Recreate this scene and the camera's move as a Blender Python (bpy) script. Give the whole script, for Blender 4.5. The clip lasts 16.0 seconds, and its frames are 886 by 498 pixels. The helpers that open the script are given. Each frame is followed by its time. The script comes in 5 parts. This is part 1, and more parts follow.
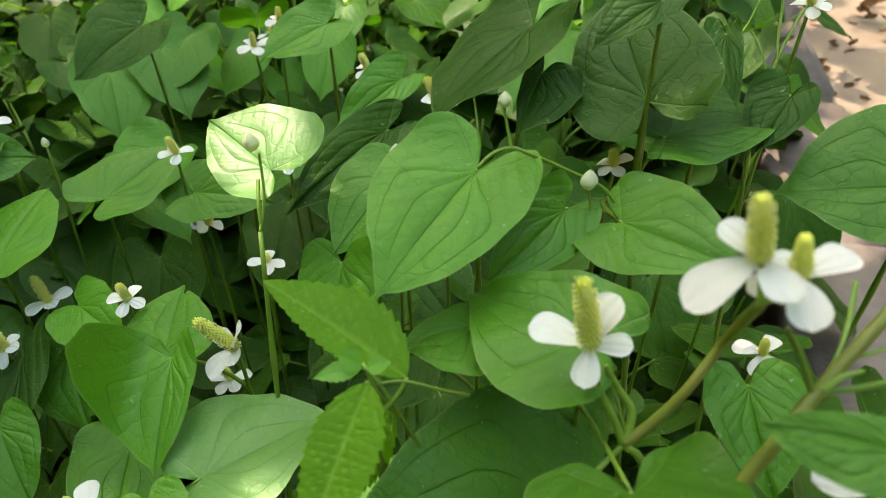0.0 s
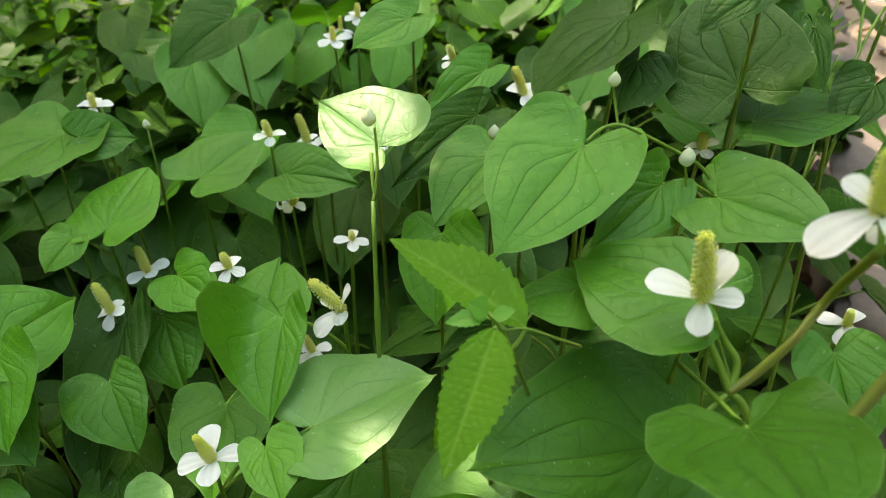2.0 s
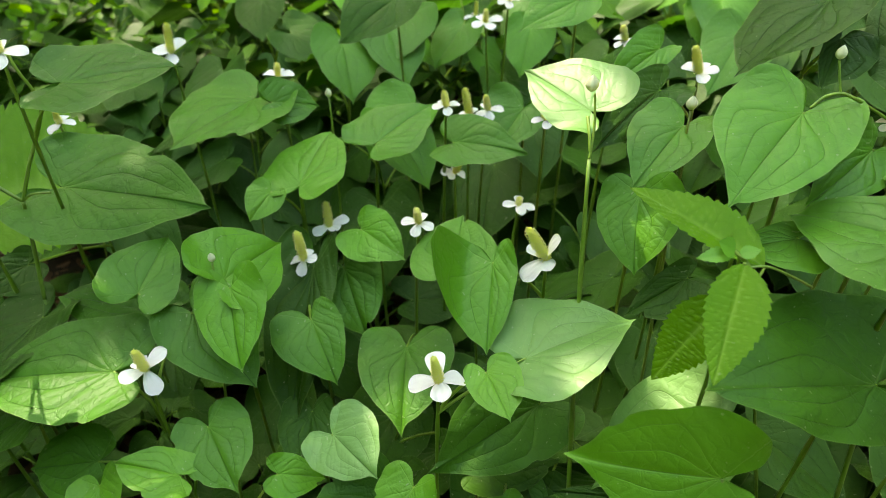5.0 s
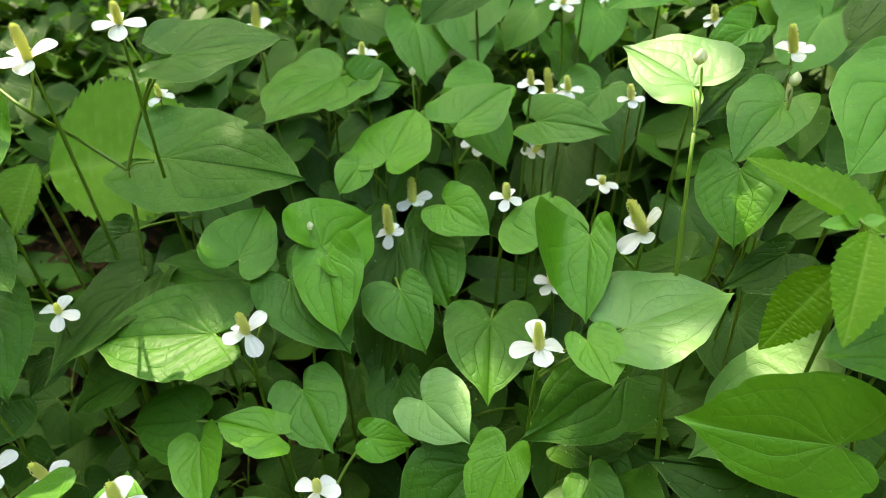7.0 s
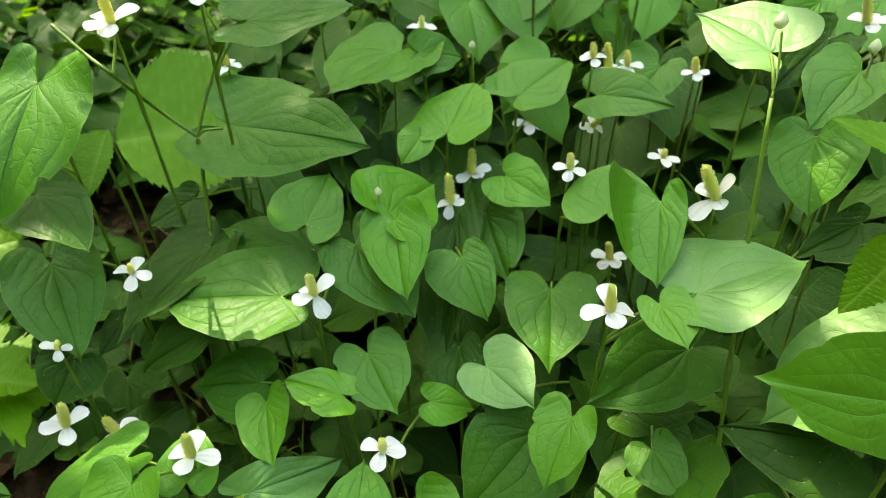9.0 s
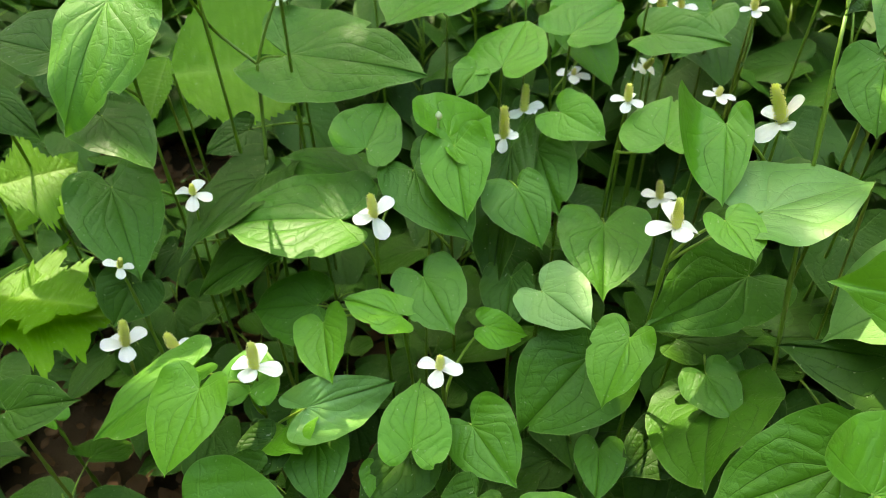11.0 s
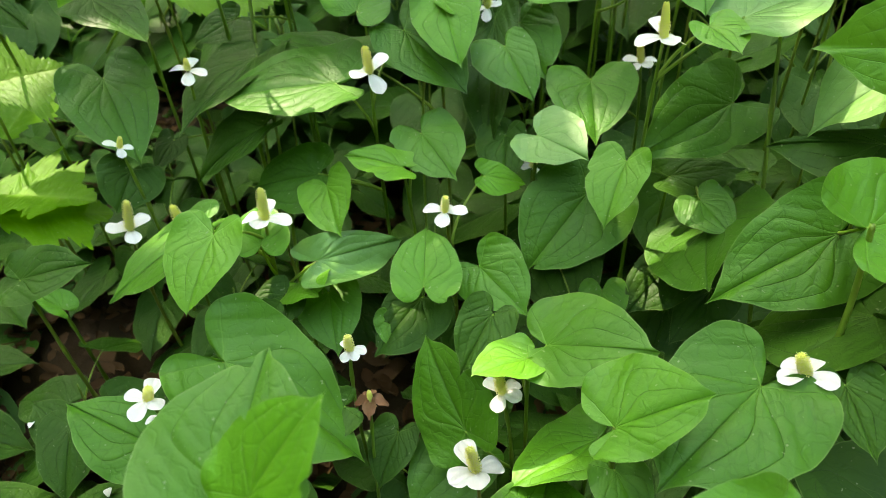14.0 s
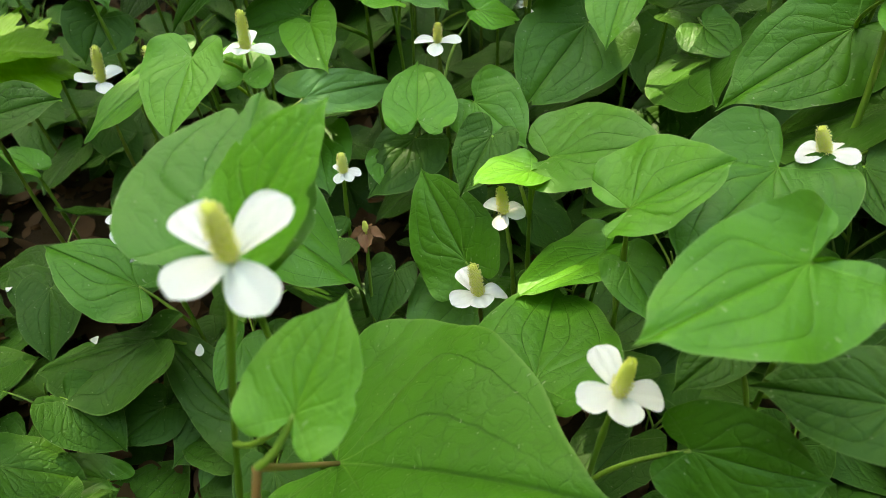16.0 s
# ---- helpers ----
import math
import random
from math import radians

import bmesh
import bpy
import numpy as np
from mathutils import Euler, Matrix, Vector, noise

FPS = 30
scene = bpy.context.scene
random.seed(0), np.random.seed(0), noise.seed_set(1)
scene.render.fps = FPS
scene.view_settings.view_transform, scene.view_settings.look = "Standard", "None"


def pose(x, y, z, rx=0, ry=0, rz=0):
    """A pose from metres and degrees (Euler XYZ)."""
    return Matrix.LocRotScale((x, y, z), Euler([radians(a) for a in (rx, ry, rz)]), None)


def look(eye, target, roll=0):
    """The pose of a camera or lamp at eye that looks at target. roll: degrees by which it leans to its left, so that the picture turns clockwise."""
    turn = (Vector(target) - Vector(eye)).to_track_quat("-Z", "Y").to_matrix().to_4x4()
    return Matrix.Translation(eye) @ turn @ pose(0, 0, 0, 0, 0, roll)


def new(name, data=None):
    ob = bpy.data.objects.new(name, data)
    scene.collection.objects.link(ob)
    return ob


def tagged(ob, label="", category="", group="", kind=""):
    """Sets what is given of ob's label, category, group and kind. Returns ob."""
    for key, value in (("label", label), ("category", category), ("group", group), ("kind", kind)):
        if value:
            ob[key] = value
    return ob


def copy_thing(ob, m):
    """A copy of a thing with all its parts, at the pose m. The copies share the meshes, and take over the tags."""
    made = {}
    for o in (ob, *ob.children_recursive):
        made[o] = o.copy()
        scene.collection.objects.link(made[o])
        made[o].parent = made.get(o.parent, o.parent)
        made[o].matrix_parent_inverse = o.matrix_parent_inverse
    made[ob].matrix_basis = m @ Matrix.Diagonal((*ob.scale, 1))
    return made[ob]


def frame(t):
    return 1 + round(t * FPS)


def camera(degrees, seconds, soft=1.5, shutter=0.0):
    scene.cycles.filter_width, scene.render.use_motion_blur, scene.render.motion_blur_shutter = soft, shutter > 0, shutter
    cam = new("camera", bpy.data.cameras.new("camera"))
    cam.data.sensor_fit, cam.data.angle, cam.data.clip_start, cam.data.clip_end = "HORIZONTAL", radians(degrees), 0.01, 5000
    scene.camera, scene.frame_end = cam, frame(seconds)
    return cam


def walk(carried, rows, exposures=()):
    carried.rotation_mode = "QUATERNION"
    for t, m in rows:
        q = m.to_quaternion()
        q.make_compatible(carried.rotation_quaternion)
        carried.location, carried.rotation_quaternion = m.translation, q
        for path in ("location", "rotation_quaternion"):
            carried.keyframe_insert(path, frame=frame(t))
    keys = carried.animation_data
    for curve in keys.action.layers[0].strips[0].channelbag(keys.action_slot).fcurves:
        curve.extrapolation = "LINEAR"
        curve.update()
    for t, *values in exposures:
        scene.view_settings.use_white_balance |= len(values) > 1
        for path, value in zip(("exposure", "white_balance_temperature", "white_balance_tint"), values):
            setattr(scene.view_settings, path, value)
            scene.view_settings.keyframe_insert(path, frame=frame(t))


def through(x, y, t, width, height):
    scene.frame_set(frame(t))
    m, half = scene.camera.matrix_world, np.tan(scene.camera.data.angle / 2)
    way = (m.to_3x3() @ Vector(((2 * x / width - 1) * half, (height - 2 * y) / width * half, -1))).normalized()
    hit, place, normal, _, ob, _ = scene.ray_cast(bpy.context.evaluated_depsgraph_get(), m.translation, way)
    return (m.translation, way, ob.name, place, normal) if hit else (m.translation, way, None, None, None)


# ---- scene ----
cam = camera(66.0, 16.0, 0.5)
cam.data.dof.use_dof, cam.data.dof.focus_distance, cam.data.dof.aperture_fstop = True, 0.31, 14.0
PATH = [
    (0, -0.0000, 0.0000, 0.0000, 52.00, 0.00, -0.00),
    (0.5, -0.0031, -0.0022, 0.0013, 52.37, 0.07, 0.56),
    (1, -0.0095, -0.0092, 0.0021, 52.56, 0.04, 1.18),
    (1.5, -0.0192, -0.0173, 0.0001, 52.62, -0.02, 1.89),
    (2, -0.0302, -0.0261, 0.0004, 52.65, 0.01, 2.64),
    (2.5, -0.0423, -0.0326, 0.0007, 52.65, -0.04, 3.34),
    (3, -0.0550, -0.0390, 0.0027, 52.47, 0.00, 4.06),
    (3.5, -0.0671, -0.0468, 0.0058, 52.35, 0.06, 4.95),
    (4, -0.0808, -0.0560, 0.0056, 52.37, 0.02, 5.67),
    (6.5, -0.1269, -0.0865, 0.0016, 51.91, 0.75, 9.43),
    (7, -0.1345, -0.0898, -0.0000, 51.81, 0.86, 10.02),
    (7.5, -0.1403, -0.0926, -0.0006, 51.73, 1.02, 10.54),
    (8, -0.1452, -0.0961, -0.0018, 51.58, 1.24, 11.03),
    (10.5, -0.1696, -0.1293, -0.0281, 50.82, 1.09, 13.87),
    (11, -0.1749, -0.1376, -0.0338, 50.24, 1.02, 13.94),
    (11.5, -0.1808, -0.1462, -0.0398, 49.80, 1.17, 13.69),
    (12, -0.1846, -0.1558, -0.0462, 49.82, 1.56, 12.93),
    (12.5, -0.1833, -0.1673, -0.0560, 49.64, 1.99, 11.94),
    (13, -0.1808, -0.1802, -0.0670, 49.85, 2.64, 11.12),
    (13.5, -0.1784, -0.1924, -0.0777, 50.07, 2.80, 10.28),
    (14, -0.1787, -0.2028, -0.0914, 49.73, 2.89, 9.67),
    (14.5, -0.1796, -0.2104, -0.1061, 49.31, 2.83, 9.08),
    (15, -0.1805, -0.2172, -0.1181, 48.81, 2.77, 8.51),
    (15.5, -0.1822, -0.2260, -0.1331, 47.25, 2.77, 7.88),
    (16, -0.1861, -0.2340, -0.1469, 45.24, 2.80, 7.38),
]
walk(cam, [(t, pose(*row)) for t, *row in PATH], [(0.0, 3.44, 10400, 6), (4.0, 3.65, 10400, 6), (7.0, 3.80, 10400, 6), (10.5, 3.90, 10400, 6), (12.0, 4.10, 10400, 6), (14.0, 3.97, 10400, 6), (16.0, 3.82, 10400, 6)])

SKY_STRENGTH, SUN_STRENGTH = 0.16, 0.95
# ---------------------------------------------------------------- world, sun, exposure
GROUND = -0.49
SUN_ELEVATION, SUN_AZIMUTH = 52.0, -41.0          # degrees; azimuth from +y towards +x
sun_way = Vector((math.sin(radians(SUN_AZIMUTH)) * math.cos(radians(SUN_ELEVATION)),
                  math.cos(radians(SUN_AZIMUTH)) * math.cos(radians(SUN_ELEVATION)),
                  math.sin(radians(SUN_ELEVATION))))
world = bpy.data.worlds.new("daylight")
scene.world = world
world.use_nodes = True
wn = world.node_tree.nodes
sky = wn.new("ShaderNodeTexSky")
sky.sky_type = "NISHITA"
sky.sun_disc = False
sky.sun_elevation, sky.sun_rotation = radians(SUN_ELEVATION), radians(SUN_AZIMUTH)
wn["Background"].inputs["Strength"].default_value = SKY_STRENGTH
world.node_tree.links.new(sky.outputs["Color"], wn["Background"].inputs["Color"])
sun_lamp = new("sun", bpy.data.lights.new("sun", "SUN"))
sun_lamp.data.energy, sun_lamp.data.angle, sun_lamp.data.color = SUN_STRENGTH, radians(0.3), (0.90, 0.84, 1.0)
sun_lamp.matrix_world = look(sun_way * 5, (0, 0, 0))


# ---------------------------------------------------------------- materials
class Mat:
    """A node material under construction."""

    def __init__(self, name):
        self.m = bpy.data.materials.new(name)
        self.m.use_nodes = True
        self.t = self.m.node_tree
        self.bsdf = self.t.nodes["Principled BSDF"]
        self.out = self.t.nodes["Material Output"]

    def node(self, kind, **values):
        n = self.t.nodes.new(kind)
        for k, v in values.items():
            n.inputs[k].default_value = v
        return n

    def link(self, a, b):
        self.t.links.new(a, b)

    def noise(self, scale, detail=3.0, rough=0.55, coord="Object"):
        tc = self.t.nodes.new("ShaderNodeTexCoord")
        n = self.node("ShaderNodeTexNoise", Scale=scale, Detail=detail, Roughness=rough)
        self.link(tc.outputs[coord], n.inputs["Vector"])
        return n.outputs["Fac"]

    def ramp(self, fac, stops):
        r = self.t.nodes.new("ShaderNodeValToRGB")
        el = r.color_ramp.elements
        while len(el) < len(stops):
            el.new(0.5)
        for e, (p, c) in zip(el, stops):
            e.position, e.color = p, (*c, 1) if len(c) == 3 else c
        self.link(fac, r.inputs["Fac"])
        return r.outputs["Color"]

    def mix(self, fac, a, b, blend="MIX"):
        n = self.t.nodes.new("ShaderNodeMix")
        n.data_type, n.blend_type = "RGBA", blend
        for sock, v in ((n.inputs[0], fac), (n.inputs[6], a), (n.inputs[7], b)):
            if isinstance(v, (int, float)):
                sock.default_value = v
            elif isinstance(v, tuple):
                sock.default_value = (*v, 1)
            else:
                self.link(v, sock)
        return n.outputs[2]

    def math(self, op, a, b=0.0):
        n = self.t.nodes.new("ShaderNodeMath")
        n.operation = op
        for sock, v in zip(n.inputs, (a, b)):
            if isinstance(v, (int, float)):
                sock.default_value = v
            else:
                self.link(v, sock)
        return n.outputs[0]

    def attr(self, name):
        n = self.t.nodes.new("ShaderNodeAttribute")
        n.attribute_name = name
        return n.outputs["Fac"]

    def rand(self):
        return self.t.nodes.new("ShaderNodeObjectInfo").outputs["Random"]

    def bump(self, height, strength, distance):
        b = self.node("ShaderNodeBump", Strength=strength, Distance=distance)
        self.link(height, b.inputs["Height"])
        self.link(b.outputs["Normal"], self.bsdf.inputs["Normal"])
        return b.outputs["Normal"]

    def thin(self, colour, share):
        """Mixes light that comes through a thin sheet into the surface."""
        tr = self.t.nodes.new("ShaderNodeBsdfTranslucent")
        if isinstance(colour, tuple):
            tr.inputs["Color"].default_value = (*colour, 1)
        else:
            self.link(colour, tr.inputs["Color"])
        mx = self.t.nodes.new("ShaderNodeMixShader")
        mx.inputs[0].default_value = share
        self.link(self.bsdf.outputs[0], mx.inputs[1])
        self.link(tr.outputs[0], mx.inputs[2])
        self.link(mx.outputs[0], self.out.inputs["Surface"])


def leaf_material(name, dark, light, through, rough=0.5, share=0.30, ribs=True, relief_share=0.42, gloss=0.24):
    """A leaf blade: blotched green with impressed dark veins that pale towards the stalk, fine net relief and a pale margin."""
    k = Mat(name)
    blotch = k.noise(55.0, 4.0)
    grain = k.noise(900.0, 2.0)
    base = k.mix(k.rand(), dark, light)
    base = k.mix(k.math("MULTIPLY", blotch, 0.6), base, k.mix(0.5, dark, (0.02, 0.075, 0.012)))
    base = k.mix(k.math("MULTIPLY", k.noise(16.0, 2.0), 0.35), base, k.mix(0.6, light, (0.12, 0.30, 0.03)))
    tc = k.t.nodes.new("ShaderNodeTexCoord")
    warp = k.node("ShaderNodeTexNoise", Scale=90.0, Detail=2.0)
    k.link(tc.outputs["Object"], warp.inputs["Vector"])
    bent = k.t.nodes.new("ShaderNodeMix")
    bent.data_type, bent.blend_type = "RGBA", "LINEAR_LIGHT"
    bent.inputs[0].default_value = 0.009
    k.link(tc.outputs["Object"], bent.inputs[6])
    k.link(warp.outputs["Color"], bent.inputs[7])
    nets = []
    for scale in (110.0, 420.0):
        cells = k.t.nodes.new("ShaderNodeTexVoronoi")
        cells.feature = "DISTANCE_TO_EDGE"
        cells.inputs["Scale"].default_value = scale
        k.link(bent.outputs[2], cells.inputs["Vector"])
        nets.append(k.math("MULTIPLY", k.math("MINIMUM", cells.outputs["Distance"], 0.13), 6.0))
    line = k.math("SUBTRACT", 1.0, k.math("MINIMUM", k.math("MULTIPLY", nets[0], 3.0), 1.0))
    base = k.mix(k.math("MULTIPLY", line, 0.22), base, k.mix(0.4, dark, (0.015, 0.05, 0.010)))
    if ribs:
        wob = k.math("MULTIPLY", k.math("SUBTRACT", k.noise(120.0, 2.0), 0.5), 0.04)
        sep = k.t.nodes.new("ShaderNodeSeparateXYZ")
        av = k.t.nodes.new("ShaderNodeAttribute")
        av.attribute_name = "veins"
        k.link(av.outputs["Vector"], sep.inputs[0])
        sp = k.t.nodes.new("ShaderNodeSeparateXYZ")
        ap = k.t.nodes.new("ShaderNodeAttribute")
        ap.attribute_name = "place"
        k.link(ap.outputs["Vector"], sp.inputs[0])
        sb = k.t.nodes.new("ShaderNodeSeparateXYZ")
        ab = k.t.nodes.new("ShaderNodeAttribute")
        ab.attribute_name = "blade"
        k.link(ab.outputs["Vector"], sb.inputs[0])
        ribsum, soft = 0.0, 0.0
        clamp = lambda q: k.math("MINIMUM", k.math("MAXIMUM", q, 0.0), 1.0)
        fade = clamp(k.math("MULTIPLY", k.math("SUBTRACT", 0.92, sp.outputs[1]), 3.0))
        fade2 = clamp(k.math("MULTIPLY", k.math("SUBTRACT", 0.70, sp.outputs[1]), 3.0))
        for sock, wide, amp in ((sep.outputs[0], 0.017, 1.0), (sep.outputs[1], 0.013, 0.95), (sep.outputs[2], 0.011, 0.8), (sp.outputs[2], 0.0101, 0.8)):
            d = k.math("ABSOLUTE", k.math("ADD", k.math("SUBTRACT", sock, 1.0), wob if wide < 0.016 else 0.0))
            thin = k.math("MULTIPLY", k.math("MAXIMUM", k.math("SUBTRACT", 1.0, k.math("DIVIDE", d, wide)), 0.0), amp)
            broad = k.math("MULTIPLY", k.math("MAXIMUM", k.math("SUBTRACT", 1.0, k.math("DIVIDE", d, wide * 6)), 0.0), amp)
            if wide < 0.016:
                thin, broad = (k.math("MULTIPLY", q, fade if wide > 0.0102 else fade2) for q in (thin, broad))
            ribsum = k.math("MAXIMUM", thin, ribsum)
            soft = k.math("MAXIMUM", broad, soft)
        # side veins that branch off forwards between the main ones
        across = k.math("ABSOLUTE", sb.outputs[0])
        run = k.math("ADD", k.math("SUBTRACT", sb.outputs[1], k.math("MULTIPLY", across, 0.55)), k.math("MULTIPLY", wob, 1.6))
        step = k.math("ABSOLUTE", k.math("SUBTRACT", k.math("FRACT", k.math("MULTIPLY", run, 6.5)), 0.5))
        fade3 = k.math("MULTIPLY", clamp(k.math("MULTIPLY", k.math("SUBTRACT", 0.95, sb.outputs[2]), 4.0)), clamp(k.math("MULTIPLY", across, 9.0)))
        branch = k.math("MULTIPLY", k.math("MAXIMUM", k.math("SUBTRACT", 1.0, k.math("DIVIDE", step, 0.055)), 0.0), fade3)
        quilt = k.math("MULTIPLY", k.math("MINIMUM", k.math("MULTIPLY", step, 3.5), 1.0), fade3)
        far = clamp(k.math("MULTIPLY", k.math("SUBTRACT", sp.outputs[1], 0.10), 4.0))
        rib_colour = k.mix(far, k.mix(0.35, light, (0.24, 0.40, 0.10)), k.mix(0.55, dark, (0.006, 0.026, 0.006)))
        base = k.mix(k.math("MULTIPLY", k.math("MAXIMUM", ribsum, k.math("MULTIPLY", branch, 0.42)), 0.56), base, rib_colour)
        margin = clamp(k.math("MULTIPLY", k.math("SUBTRACT", sp.outputs[0], 0.98), 60.0))
        base = k.mix(k.math("MULTIPLY", margin, 0.25), base, (0.22, 0.36, 0.10))
        groove = k.math("ADD", k.math("MULTIPLY", soft, -0.45), k.math("ADD", k.math("MULTIPLY", ribsum, -0.6), k.math("MULTIPLY", quilt, 0.35)))
    else:
        base = k.mix(k.math("MULTIPLY", k.attr("vein"), 0.55), base, (0.21, 0.40, 0.06))
        groove = k.math("MULTIPLY", k.attr("vein"), -1.2)
    speck = k.ramp(k.noise(420.0, 1.0), [(0.735, (0, 0, 0)), (0.76, (1, 1, 1))])
    base = k.mix(k.math("MULTIPLY", speck, 0.30), base, (0.42, 0.46, 0.30))
    k.link(k.math("ADD", k.math("MULTIPLY", blotch, 0.22), rough - 0.1), k.bsdf.inputs["Roughness"])
    k.bsdf.inputs["Specular IOR Level"].default_value = gloss
    relief = k.math("ADD", k.math("MULTIPLY", nets[0], 0.40), k.math("ADD", k.math("MULTIPLY", nets[1], 0.10), k.math("MULTIPLY", grain, 0.08)))
    k.bump(k.math("ADD", relief, groove), relief_share, 0.0006)
    k.link(base, k.bsdf.inputs["Base Color"])
    k.thin(k.mix(0.35, k.mix(blotch, through, light), base), share)
    return k.m


LEAF = leaf_material("leaf_green", (0.033, 0.158, 0.0055), (0.070, 0.296, 0.0090), (0.12, 0.42, 0.03), 0.48, 0.19, True, 0.60, 0.29)
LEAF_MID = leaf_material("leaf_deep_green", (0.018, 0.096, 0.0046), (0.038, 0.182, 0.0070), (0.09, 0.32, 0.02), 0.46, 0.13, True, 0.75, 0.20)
# Dark green that also puts the shade of low leaves into their colour.
LEAF_DARK_SHADED = leaf_material("leaf_dark_shaded_green", (0.008, 0.040, 0.0035), (0.020, 0.084, 0.0058), (0.07, 0.21, 0.012), 0.44, 0.08, True, 0.75, 0.10)
# Paler, greyer green that puts the wash of direct sun into the colour.
LEAF_SUNLIT = leaf_material("leaf_sunlit_green", (0.085, 0.250, 0.042), (0.130, 0.320, 0.075), (0.22, 0.44, 0.09), 0.46, 0.20, True, 0.45, 0.40)
LEAF_PALE = leaf_material("leaf_young_green", (0.068, 0.272, 0.0095), (0.098, 0.332, 0.0140), (0.18, 0.48, 0.04), 0.48, 0.25, True, 0.55, 0.35)
LEAF_SERRATE = leaf_material("serrate_leaf_green", (0.060, 0.215, 0.004), (0.096, 0.290, 0.005), (0.28, 0.58, 0.010), 0.46, 0.42, False, 0.7, 0.14)


def stem_material():
    k = Mat("stem")
    n = k.noise(70.0, 3.0)
    red = k.ramp(k.math("ADD", k.math("MULTIPLY", n, 0.6), k.math("MULTIPLY", k.rand(), 0.5)), [(0.62, (0.11, 0.23, 0.020)), (0.85, (0.16, 0.20, 0.026)), (1.0, (0.17, 0.07, 0.03))])
    k.link(red, k.bsdf.inputs["Base Color"])
    k.bsdf.inputs["Roughness"].default_value = 0.45
    k.bump(k.noise(600.0), 0.2, 0.0004)
    k.thin((0.25, 0.4, 0.06), 0.15)
    return k.m


def plain_material(name, a, b, scale, rough, through=None, share=0.3, bump=0.0):
    k = Mat(name)
    k.link(k.mix(k.noise(scale, 4.0), a, b), k.bsdf.inputs["Base Color"])
    k.bsdf.inputs["Roughness"].default_value = rough
    if rough >= 0.8:
        k.bsdf.inputs["Specular IOR Level"].default_value = 0.08
    if bump:
        k.bump(k.noise(scale * 3, 4.0), 0.6, bump)
    if through:
        k.thin(through, share)
    return k.m


STEM = stem_material()
PETIOLE = plain_material("petiole_green", (0.13, 0.27, 0.026), (0.20, 0.34, 0.040), 90.0, 0.45, (0.32, 0.50, 0.06), 0.22)
FLUSHED = plain_material("flushed_stem", (0.28, 0.19, 0.05), (0.38, 0.16, 0.06), 60.0, 0.45, (0.4, 0.3, 0.06), 0.15)
OLIVE = plain_material("olive_stem", (0.13, 0.24, 0.026), (0.23, 0.20, 0.038), 70.0, 0.45, (0.35, 0.45, 0.06), 0.22)
BRACT = plain_material("white_bract", (0.87, 0.87, 0.76), (0.92, 0.92, 0.84), 160.0, 0.55, (0.90, 0.92, 0.76), 0.35, 0.0003)
FLORET = plain_material("floret_green_yellow", (0.84, 0.84, 0.14), (0.92, 0.94, 0.34), 500.0, 0.55, (0.88, 0.93, 0.24), 0.40)
ANTHER = plain_material("anther_yellow", (0.88, 0.84, 0.26), (0.95, 0.93, 0.50), 700.0, 0.6, (0.92, 0.90, 0.4), 0.35)
BUD = plain_material("bud_cream", (0.62, 0.68, 0.40), (0.75, 0.78, 0.56), 220.0, 0.5, (0.7, 0.8, 0.4), 0.3)
BROWN = plain_material("withered_brown", (0.16, 0.07, 0.03), (0.40, 0.22, 0.12), 200.0, 0.8, (0.4, 0.2, 0.08), 0.2, 0.001)


def soil_material():
    k = Mat("soil")
    big, small = k.noise(9.0, 6.0), k.noise(130.0, 6.0, 0.7)
    base = k.ramp(big, [(0.3, (0.009, 0.006, 0.0025)), (0.7, (0.026, 0.017, 0.007))])
    k.link(k.mix(k.math("MULTIPLY", small, 0.6), base, (0.055, 0.036, 0.017)), k.bsdf.inputs["Base Color"])
    k.bsdf.inputs["Roughness"].default_value = 0.95
    k.bsdf.inputs["Specular IOR Level"].default_value = 0.08
    k.bump(small, 0.9, 0.006)
    return k.m


def path_material():
    k = Mat("sandy_path")
    big, small = k.noise(7.0, 6.0), k.noise(160.0, 5.0, 0.7)
    base = k.ramp(big, [(0.3, (0.20, 0.145, 0.095)), (0.7, (0.31, 0.23, 0.155))])
    k.link(k.mix(k.math("MULTIPLY", small, 0.5), base, (0.22, 0.18, 0.13)), k.bsdf.inputs["Base Color"])
    k.bsdf.inputs["Roughness"].default_value = 0.95
    k.bump(small, 0.7, 0.003)
    return k.m


SOIL, SAND = soil_material(), path_material()
STONE = plain_material("kerb_stone", (0.13, 0.11, 0.09), (0.24, 0.20, 0.165), 45.0, 0.85, None, 0, 0.002)
BARK = plain_material("bark", (0.07, 0.05, 0.035), (0.16, 0.12, 0.09), 20.0, 0.9, None, 0, 0.01)
DRY = plain_material("dry_leaf", (0.020, 0.012, 0.005), (0.070, 0.040, 0.017), 60.0, 0.8, (0.35, 0.2, 0.08), 0.2, 0.001)


